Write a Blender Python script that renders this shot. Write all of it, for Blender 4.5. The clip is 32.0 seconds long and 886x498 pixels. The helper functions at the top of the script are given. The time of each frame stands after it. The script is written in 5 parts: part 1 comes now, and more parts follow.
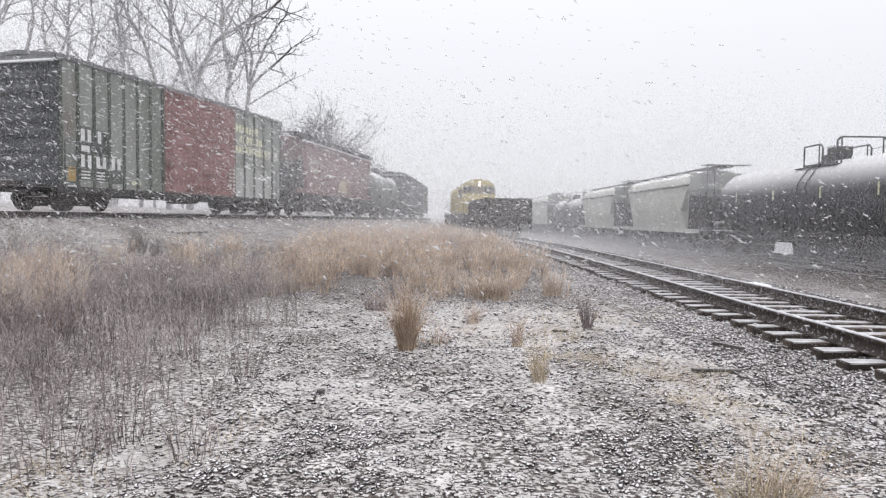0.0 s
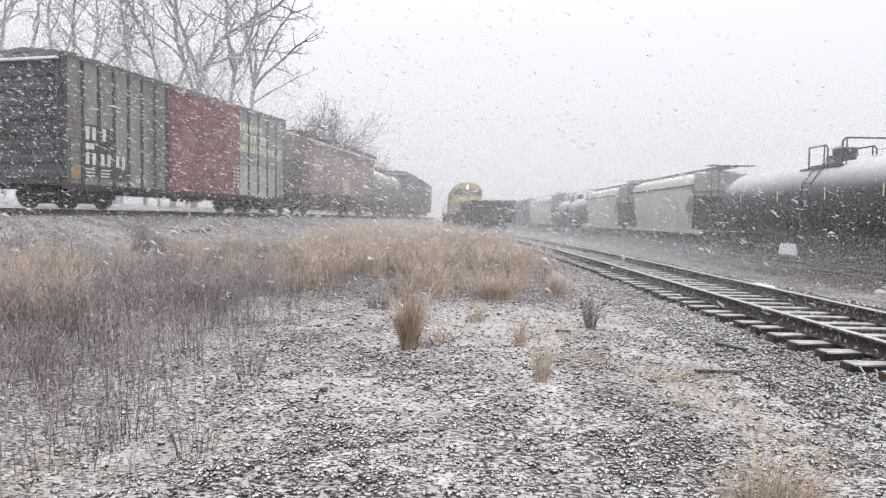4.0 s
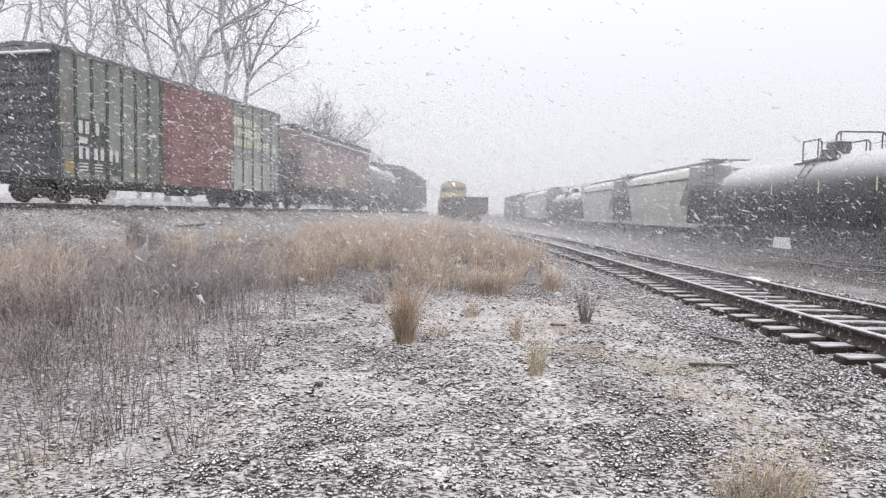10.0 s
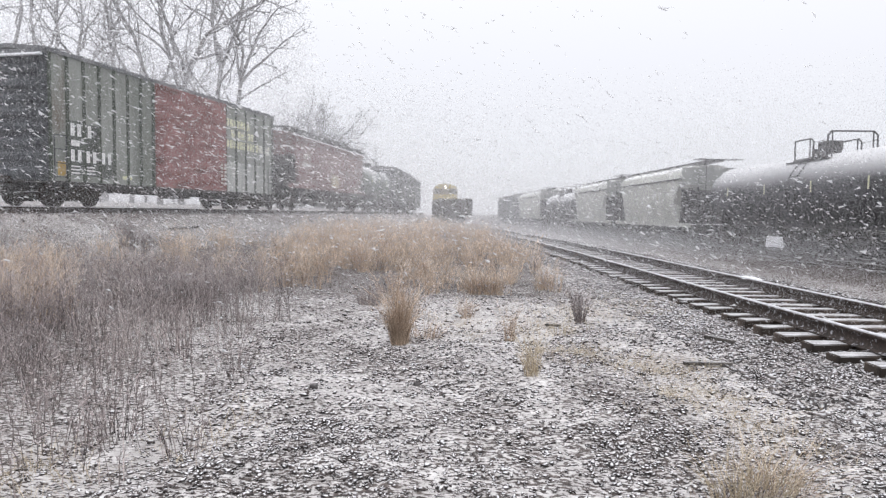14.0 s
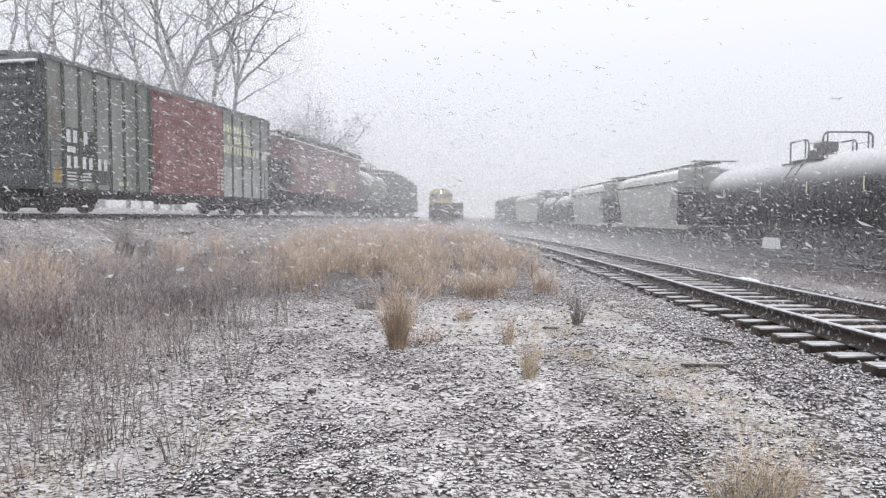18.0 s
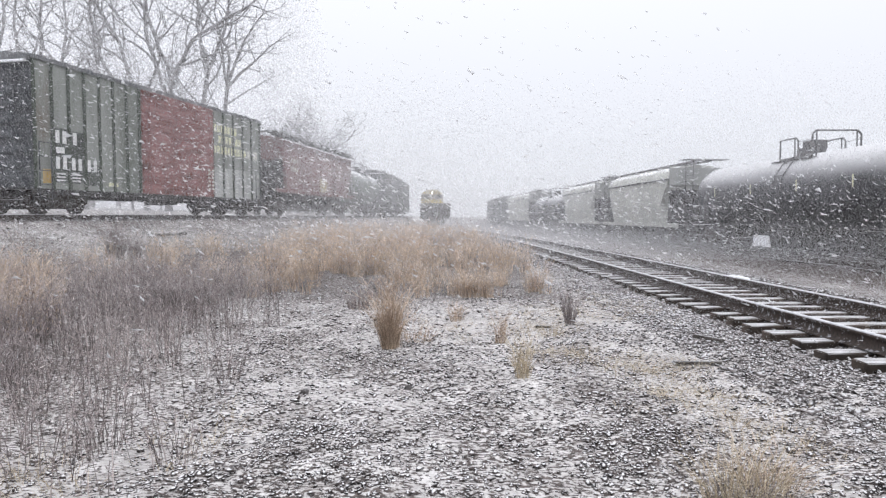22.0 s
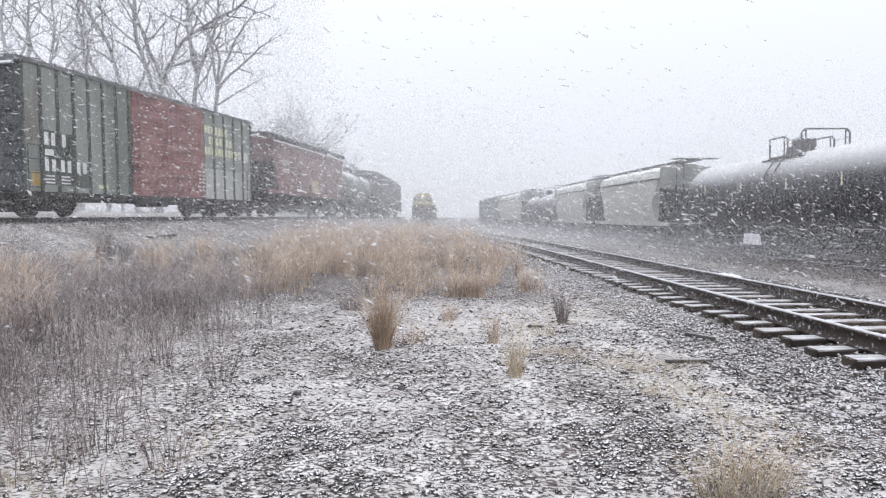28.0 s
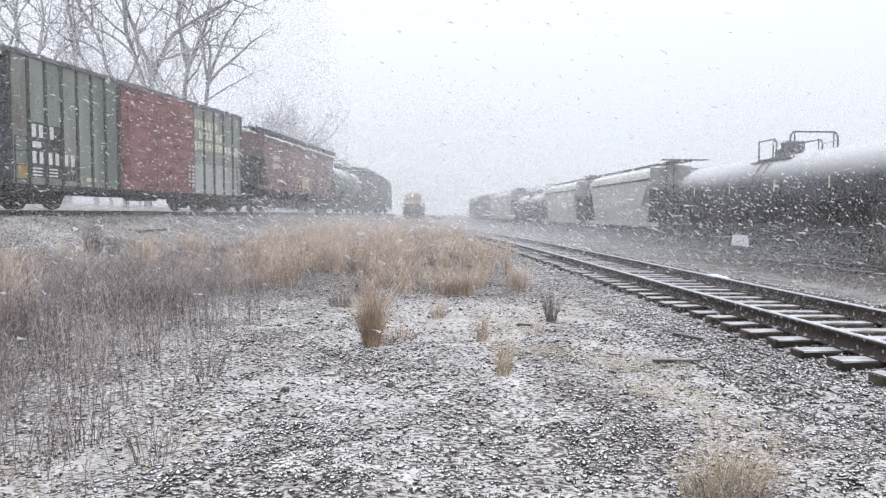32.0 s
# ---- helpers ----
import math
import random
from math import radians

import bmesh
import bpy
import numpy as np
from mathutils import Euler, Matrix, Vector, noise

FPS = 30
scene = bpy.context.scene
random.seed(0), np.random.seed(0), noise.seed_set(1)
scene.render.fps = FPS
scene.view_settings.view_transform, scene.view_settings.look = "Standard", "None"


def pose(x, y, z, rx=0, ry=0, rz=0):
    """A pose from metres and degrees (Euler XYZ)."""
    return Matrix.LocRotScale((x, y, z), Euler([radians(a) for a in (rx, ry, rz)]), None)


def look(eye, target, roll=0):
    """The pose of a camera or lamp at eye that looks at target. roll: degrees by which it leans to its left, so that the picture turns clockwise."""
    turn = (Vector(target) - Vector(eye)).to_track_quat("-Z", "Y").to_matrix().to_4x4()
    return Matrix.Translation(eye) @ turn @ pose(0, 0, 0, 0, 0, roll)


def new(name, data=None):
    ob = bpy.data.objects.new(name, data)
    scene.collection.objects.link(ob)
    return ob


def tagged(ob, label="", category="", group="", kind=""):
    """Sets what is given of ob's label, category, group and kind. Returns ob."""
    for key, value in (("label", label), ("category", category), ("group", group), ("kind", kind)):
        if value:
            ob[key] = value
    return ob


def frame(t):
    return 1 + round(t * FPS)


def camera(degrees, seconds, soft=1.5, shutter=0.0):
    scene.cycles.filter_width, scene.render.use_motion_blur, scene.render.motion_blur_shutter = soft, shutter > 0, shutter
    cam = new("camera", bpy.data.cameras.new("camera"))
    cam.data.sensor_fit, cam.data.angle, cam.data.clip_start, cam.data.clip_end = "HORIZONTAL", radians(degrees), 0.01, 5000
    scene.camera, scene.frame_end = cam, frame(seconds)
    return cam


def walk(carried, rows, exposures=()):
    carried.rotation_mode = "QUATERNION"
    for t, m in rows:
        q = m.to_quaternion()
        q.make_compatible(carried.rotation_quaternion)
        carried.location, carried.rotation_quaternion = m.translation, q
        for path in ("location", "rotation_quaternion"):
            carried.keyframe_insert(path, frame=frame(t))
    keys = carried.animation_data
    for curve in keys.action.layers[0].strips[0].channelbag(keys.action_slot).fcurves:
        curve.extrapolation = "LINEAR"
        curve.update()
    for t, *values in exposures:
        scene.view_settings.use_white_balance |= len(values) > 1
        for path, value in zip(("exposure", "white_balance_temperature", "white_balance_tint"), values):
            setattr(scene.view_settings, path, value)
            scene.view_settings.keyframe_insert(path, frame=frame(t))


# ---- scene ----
# ---- camera: a phone held in the hand at one spot; seconds, yaw, pitch, lean ----
EYE = 1.45
PATH = [
    (0.0, -0.07, -2.57, 0.63), (0.5, -0.07, -2.40, 0.64), (1.0, -0.45, -2.42, 0.77), (1.5, -0.36, -2.42, 0.83),
    (2.0, -0.31, -2.70, 0.65), (2.5, -0.19, -2.57, 0.69), (3.0, -0.04, -2.27, 0.68), (3.5, 0.07, -2.43, 0.77),
    (5.5, 0.65, -3.09, 1.35), (6.0, 0.91, -3.16, 1.20), (6.5, 0.36, -2.93, 0.96), (7.0, 0.21, -3.18, 0.75),
    (7.5, 0.21, -3.31, 0.59), (8.0, -0.03, -3.36, 0.63), (8.5, -0.15, -3.44, 0.51), (9.0, -0.17, -3.33, 0.58),
    (9.5, -0.24, -3.21, 0.74), (10.0, -0.21, -3.13, 0.86), (10.5, -0.42, -2.93, 0.83), (11.0, -0.52, -2.97, 0.60),
    (11.5, -0.48, -2.88, 0.38), (12.0, -0.55, -2.92, 0.32), (12.5, -0.81, -2.85, 0.26), (13.0, -0.80, -2.94, 0.58),
    (13.5, -0.86, -3.05, 0.80), (14.0, -0.70, -3.03, 0.54), (14.5, -0.72, -2.86, 0.46), (16.5, -0.78, -2.78, 0.81),
    (17.0, -0.93, -2.85, 0.87), (17.5, -0.95, -2.83, 0.60), (18.0, -0.93, -2.72, 0.12), (18.5, -1.01, -2.82, 0.02),
    (19.0, -1.24, -2.84, -0.08), (19.5, -1.04, -2.71, -0.09), (20.0, -1.27, -2.81, 0.13), (20.5, -1.33, -2.74, 0.19),
    (21.0, -1.40, -2.82, 0.11), (21.5, -1.49, -2.77, -0.05), (22.0, -1.60, -2.76, -0.16), (22.5, -1.74, -2.77, -0.14),
    (23.0, -1.71, -2.70, -0.02), (23.5, -1.81, -2.54, -0.03), (24.0, -1.74, -2.56, 0.00), (24.5, -1.82, -2.66, 0.12),
    (25.0, -1.75, -2.49, 0.00), (25.5, -1.90, -2.47, -0.18), (27.5, -2.21, -2.78, -0.36), (28.0, -2.27, -2.75, -0.50),
    (28.5, -2.39, -2.57, -0.64), (29.0, -2.03, -2.56, -0.50), (29.5, -2.35, -2.72, -0.31), (30.0, -2.51, -2.68, -0.40),
    (30.5, -2.46, -2.47, -0.21), (31.0, -2.90, -2.61, 0.10), (31.5, -2.64, -2.67, 0.33), (32.0, -3.12, -2.94, 0.21),
]

def hand(yaw, pitch, lean):
    return pose(0, 0, EYE, 0, 0, yaw) @ pose(0, 0, 0, 90 + pitch) @ pose(0, 0, 0, 0, 0, lean)


cam = camera(67.0, 32.0, soft=1.3)
scene.cycles.transparent_max_bounces = 32
walk(cam, [(t, hand(a, b, c)) for t, a, b, c in PATH],
     exposures=[(0, -0.02, 6550, 10), (6, 0.03, 6550, 10.5), (16, 0.0, 6450, 10), (24, 0.02, 6350, 10), (32, 0.07, 6250, 9)])

# ---- world: snowing, overcast ----
world = bpy.data.worlds.new("overcast")
scene.world = world
world.use_nodes = True
wn, wl = world.node_tree.nodes, world.node_tree.links
wn.clear()
sky = wn.new("ShaderNodeTexSky")
sky.sky_type, sky.sun_disc = "NISHITA", False
sky.sun_elevation, sky.sun_rotation = radians(50), radians(150)
tc = wn.new("ShaderNodeTexCoord")
sep = wn.new("ShaderNodeSeparateXYZ")
ramp = wn.new("ShaderNodeValToRGB")
ramp.color_ramp.elements[0].position, ramp.color_ramp.elements[0].color = 0.0, (0.76, 0.77, 0.82, 1)
ramp.color_ramp.elements[1].position, ramp.color_ramp.elements[1].color = 0.33, (0.985, 0.995, 1.055, 1)
top = ramp.color_ramp.elements.new(0.9)      # the cloud is brightest overhead
top.color = (1.7, 1.7, 1.79, 1)
bg_sky, bg_cloud, add, out = (wn.new("ShaderNodeBackground"), wn.new("ShaderNodeBackground"),
                              wn.new("ShaderNodeAddShader"), wn.new("ShaderNodeOutputWorld"))
bg_sky.inputs["Strength"].default_value = 0.004
bg_cloud.inputs["Strength"].default_value = 1.0
wl.new(tc.outputs["Generated"], sep.inputs[0])
wl.new(sep.outputs["Z"], ramp.inputs[0])
wl.new(ramp.outputs[0], bg_cloud.inputs["Color"])
wl.new(sky.outputs[0], bg_sky.inputs["Color"])
wl.new(bg_sky.outputs[0], add.inputs[0])
wl.new(bg_cloud.outputs[0], add.inputs[1])
wl.new(add.outputs[0], out.inputs[0])

sun_data = bpy.data.lights.new("sun", "SUN")
sun_data.energy, sun_data.angle, sun_data.color = 0.55, radians(60), (1.0, 0.97, 0.93)
sun = new("sun", sun_data)
sun.matrix_world = look((20, -35, 60), (0, 0, 0))


# ---- materials ----
def surf(name, base, base2, scale=3.0, rough=0.8, bump=0.2, snow=None, metal=0.0, streak=1.0, fine=60.0, rust=None, island=0.0, obj=0.0):
    """A weathered surface: two colours mixed by coarse and fine noise, rust patches, snow lying on faces that look up
    (snow: the normal's z where it begins, where it is full, and how broken it is)."""
    m = bpy.data.materials.new(name)
    m.use_nodes = True
    n, l = m.node_tree.nodes, m.node_tree.links
    b = n["Principled BSDF"]
    b.inputs["Roughness"].default_value = rough
    b.inputs["Metallic"].default_value = metal
    co = n.new("ShaderNodeTexCoord")
    mp = n.new("ShaderNodeMapping")
    mp.inputs["Scale"].default_value = (1, 1, streak)
    l.new(co.outputs["Object"], mp.inputs[0])

    def noise_tex(s, detail=4.0, src=mp):
        t = n.new("ShaderNodeTexNoise")
        t.inputs["Scale"].default_value, t.inputs["Detail"].default_value = s, detail
        l.new(src.outputs[0], t.inputs["Vector"])
        return t

    def math_node(op, a, c):
        k = n.new("ShaderNodeMath")
        k.operation = op
        for i, v in ((0, a), (1, c)):
            if isinstance(v, (int, float)):
                k.inputs[i].default_value = v
            else:
                l.new(v, k.inputs[i])
        return k.outputs[0]

    def ramp_of(v, lo, hi):
        r = n.new("ShaderNodeMapRange")
        r.interpolation_type = "SMOOTHSTEP"
        r.inputs["From Min"].default_value, r.inputs["From Max"].default_value = lo, hi
        l.new(v, r.inputs["Value"])
        return r.outputs[0]

    def mixed(f, a, c):
        x = n.new("ShaderNodeMix")
        x.data_type = "RGBA"
        l.new(f, x.inputs["Factor"])
        for i, v in ((6, a), (7, c)):
            if isinstance(v, tuple):
                x.inputs[i].default_value = (*v, 1)
            else:
                l.new(v, x.inputs[i])
        return x.outputs[2]

    coarse, grain = noise_tex(scale), noise_tex(fine, 3.0)
    f = math_node("ADD", math_node("MULTIPLY", coarse.outputs["Fac"], 0.7), math_node("MULTIPLY", grain.outputs["Fac"], 0.3))
    col = mixed(ramp_of(f, 0.36, 0.64), base, base2)
    if rust:
        rt = noise_tex(scale * 0.6, 8.0)
        col = mixed(ramp_of(rt.outputs["Fac"], rust[3], rust[3] + 0.12), col, rust[:3])
    if island or obj:
        hv = n.new("ShaderNodeHueSaturation")
        if island:
            g2 = n.new("ShaderNodeNewGeometry")
            src = g2.outputs["Random Per Island"]
        else:
            g2 = n.new("ShaderNodeObjectInfo")
            src = g2.outputs["Random"]
        r2 = n.new("ShaderNodeMapRange")
        a = island or obj
        r2.inputs["To Min"].default_value, r2.inputs["To Max"].default_value = 1 - a, 1 + a
        l.new(src, r2.inputs["Value"])
        l.new(r2.outputs[0], hv.inputs["Value"])
        l.new(col, hv.inputs["Color"])
        col = hv.outputs[0]
    if snow:
        g = n.new("ShaderNodeNewGeometry")
        sz = n.new("ShaderNodeSeparateXYZ")
        l.new(g.outputs["Normal"], sz.inputs[0])
        sn = noise_tex(snow[3] if len(snow) > 3 else 9.0, 5.0, co)
        z = math_node("ADD", sz.outputs["Z"], math_node("MULTIPLY", math_node("SUBTRACT", sn.outputs["Fac"], 0.5), snow[2]))
        w = snow[4] if len(snow) > 4 else 0.83
        col = mixed(ramp_of(z, snow[0], snow[1]), col, (w, w, w * 1.015))
    l.new(col, b.inputs["Base Color"])
    bp = n.new("ShaderNodeBump")
    bp.inputs["Strength"].default_value, bp.inputs["Distance"].default_value = bump, 0.02
    l.new(f, bp.inputs["Height"])
    l.new(bp.outputs[0], b.inputs["Normal"])
    return m


def glow(name, color, strength):
    m = bpy.data.materials.new(name)
    m.use_nodes = True
    b = m.node_tree.nodes["Principled BSDF"]
    b.inputs["Emission Color"].default_value = (*color, 1)
    b.inputs["Emission Strength"].default_value = strength
    return m


M = {}
SN = (0.55, 0.85, 0.5)
M["olive"] = surf("olive_grey_paint", (0.16, 0.175, 0.153), (0.295, 0.31, 0.288), 1.0, 0.7, 0.1, SN, streak=0.22, rust=(0.15, 0.125, 0.10, 0.64))
M["chalk"] = surf("chalky_grey_paint", (0.32, 0.335, 0.315), (0.46, 0.465, 0.45), 1.6, 0.8, 0.1, SN, streak=0.25, rust=(0.10, 0.08, 0.06, 0.62))
M["dark_end"] = surf("dark_blue_grey_steel", (0.036, 0.04, 0.045), (0.07, 0.076, 0.083), 2.0, 0.65, 0.15, (0.62, 1.2, 0.8, 7.0, 0.48))
M["red_door"] = surf("faded_red_door_paint", (0.175, 0.072, 0.068), (0.33, 0.175, 0.165), 1.1, 0.75, 0.15, (0.9, 1.3, 0.5), streak=3.0, rust=(0.12, 0.055, 0.05, 0.56))
M["maroon"] = surf("faded_maroon_hopper_paint", (0.155, 0.088, 0.087), (0.245, 0.155, 0.15), 0.8, 0.75, 0.1, SN, streak=0.3, rust=(0.11, 0.07, 0.06, 0.60))
M["roof"] = surf("galvanised_roof", (0.10, 0.105, 0.11), (0.2, 0.2, 0.205), 1.5, 0.5, 0.1, (0.6, 1.05, 0.6), metal=0.3)
M["hopper_grey"] = surf("pale_grey_green_hopper_paint", (0.42, 0.43, 0.39), (0.53, 0.535, 0.495), 0.7, 0.7, 0.06, (0.6, 0.95, 0.4), streak=0.25, rust=(0.33, 0.325, 0.28, 0.64))
M["tank_black"] = surf("black_tank_paint", (0.045, 0.046, 0.05), (0.085, 0.086, 0.092), 1.0, 0.7, 0.06, (0.08, 0.85, 0.35, 2.5, 0.6))
M["tank_grey"] = surf("grey_green_tank_paint", (0.10, 0.125, 0.105), (0.16, 0.185, 0.16), 1.0, 0.5, 0.06, (0.2, 1.0, 0.25, 2.5))
M["under"] = surf("black_underframe", (0.03, 0.03, 0.032), (0.065, 0.06, 0.057), 4.0, 0.7, 0.2, (0.65, 0.95, 0.6))
M["truck"] = surf("rusty_black_truck_steel", (0.025, 0.022, 0.02), (0.06, 0.048, 0.04), 6.0, 0.75, 0.3, (0.6, 0.95, 0.7))
M["wheel"] = surf("dull_wheel_steel", (0.02, 0.018, 0.017), (0.06, 0.045, 0.038), 6.0, 0.55, 0.1, metal=0.4)
M["rail"] = surf("rusty_rail_steel", (0.022, 0.015, 0.012), (0.055, 0.038, 0.03), 26.0, 0.7, 0.2, (0.80, 0.97, 0.35, 12.0, 0.7), metal=0.1, rust=(0.42, 0.42, 0.44, 0.57))
M["tie"] = surf("creosoted_tie_timber", (0.022, 0.016, 0.012), (0.085, 0.065, 0.052), 5.0, 0.9, 0.5, (0.70, 1.14, 1.1, 9.0, 0.60), obj=0.3)
M["yellow"] = surf("yellow_locomotive_paint", (0.36, 0.285, 0.075), (0.48, 0.39, 0.15), 1.0, 0.5, 0.08, (0.7, 1.0, 0.4), streak=0.3)
M["patch_dark"] = surf("dark_overpaint", (0.055, 0.062, 0.056), (0.10, 0.11, 0.10), 3.0, 0.8, 0.05, streak=0.3)
# hopper paint toned down, with the end's shade put into its colour
M["hopper_end"] = surf("shade_toned_hopper_end_paint", (0.21, 0.22, 0.205), (0.31, 0.32, 0.30), 0.9, 0.8, 0.06, (0.6, 0.95, 0.4), streak=0.3)
M["cab_brown"] = surf("dull_brown_cab_paint", (0.13, 0.105, 0.08), (0.20, 0.165, 0.13), 2.0, 0.7, 0.06, (0.7, 1.0, 0.4))
M["white_mark"] = surf("white_stencil_paint", (0.62, 0.63, 0.62), (0.8, 0.8, 0.79), 5.0, 0.8, 0.05)
M["yellow_mark"] = surf("pale_yellow_stencil_paint", (0.56, 0.56, 0.36), (0.72, 0.72, 0.54), 5.0, 0.8, 0.05)
M["cream"] = surf("cream_patch_paint", (0.42, 0.36, 0.24), (0.52, 0.46, 0.34), 5.0, 0.8, 0.05)
M["amber"] = surf("amber_placard_paint", (0.40, 0.27, 0.09), (0.52, 0.38, 0.17), 5.0, 0.7, 0.05)
M["patch_white"] = surf("chalk_white_patch_paint", (0.5, 0.5, 0.46), (0.66, 0.65, 0.6), 4.0, 0.85, 0.05)
M["gondola"] = surf("dark_brown_black_gondola_steel", (0.030, 0.026, 0.022), (0.062, 0.052, 0.045), 2.0, 0.75, 0.15, (0.6, 0.95, 0.5))
M["glass"] = surf("dark_cab_glass", (0.015, 0.018, 0.02), (0.025, 0.028, 0.03), 2.0, 0.1, 0.0)
M["bark"] = surf("wet_grey_bark", (0.075, 0.07, 0.07), (0.15, 0.142, 0.14), 4.0, 0.95, 0.5, (0.6, 1.2, 0.6, 6.0, 0.5))
M["thin_snow"] = surf("thin_trodden_snow", (0.50, 0.50, 0.515), (0.68, 0.68, 0.70), 14.0, 0.8, 0.4)
M["snow"] = surf("fresh_snow", (0.80, 0.81, 0.84), (0.86, 0.87, 0.89), 8.0, 0.7, 0.4)
M["stone"] = surf("crushed_stone", (0.026, 0.022, 0.021), (0.13, 0.11, 0.105), 14.0, 0.9, 0.4, (0.60, 1.0, 0.9, 22.0, 0.8), island=0.65)
M["ballast"] = surf("ballast_stone", (0.066, 0.06, 0.058), (0.235, 0.21, 0.205), 14.0, 0.9, 0.4, (0.54, 1.0, 0.9, 20.0, 0.6), island=0.65)
M["rock"] = surf("wet_dark_rock", (0.035, 0.032, 0.032), (0.10, 0.092, 0.09), 20.0, 0.8, 0.5, (0.95, 1.3, 0.7, 30.0, 0.6))
# near black, so the added scrub reads as shade below the parked cars
M["scrub"] = surf("shade_dark_scrub", (0.012, 0.011, 0.010), (0.035, 0.03, 0.027), 4.0, 0.95, 0.2)
M["plank"] = surf("weathered_plank", (0.04, 0.036, 0.033), (0.11, 0.10, 0.09), 8.0, 0.9, 0.4, (0.85, 1.25, 0.8, 12.0, 0.6), streak=1)
M["tan"] = surf("tan_dry_grass", (0.30, 0.213, 0.155), (0.62, 0.495, 0.375), 2.0, 0.9, 0.05, (0.8, 1.2, 0.4), island=0.5)
M["straw"] = surf("pale_straw", (0.40, 0.325, 0.22), (0.62, 0.54, 0.41), 2.0, 0.9, 0.05, island=0.35)
M["weed"] = surf("dead_purple_brown_weed", (0.105, 0.086, 0.085), (0.40, 0.345, 0.33), 1.0, 0.9, 0.05, (0.85, 1.3, 0.5), island=0.65)
M["lamp"] = glow("headlight", (1.0, 0.97, 0.9), 3.5)


def flake_material(name, clear):
    """White flakes, lit from both sides; loose ones let part of what lies behind through."""
    m = bpy.data.materials.new(name)
    m.use_nodes = True
    n, l = m.node_tree.nodes, m.node_tree.links
    n.clear()
    d, t, mx, o = (n.new("ShaderNodeBsdfDiffuse"), n.new("ShaderNodeBsdfTranslucent"), n.new("ShaderNodeMixShader"),
                   n.new("ShaderNodeOutputMaterial"))
    d.inputs["Color"].default_value = t.inputs["Color"].default_value = (0.96, 0.965, 0.98, 1)
    mx.inputs[0].default_value = 0.5
    l.new(d.outputs[0], mx.inputs[1])
    l.new(t.outputs[0], mx.inputs[2])
    tr, both = n.new("ShaderNodeBsdfTransparent"), n.new("ShaderNodeMixShader")
    both.inputs[0].default_value = clear
    l.new(mx.outputs[0], both.inputs[1])
    l.new(tr.outputs[0], both.inputs[2])
    l.new(both.outputs[0], o.inputs[0])
    return m


M["flake"] = flake_material("snowflake", 0.3)
M["streak"] = flake_material("wet_snowflake", 0.45)
M["veil_near"] = flake_material("thin_snowflake", 0.68)
M["veil_mid"] = flake_material("loose_snowflake", 0.6)
M["veil_high"] = flake_material("drifting_snowflake", 0.8)
M["veil"] = flake_material("dense_snowflake", 0.5)


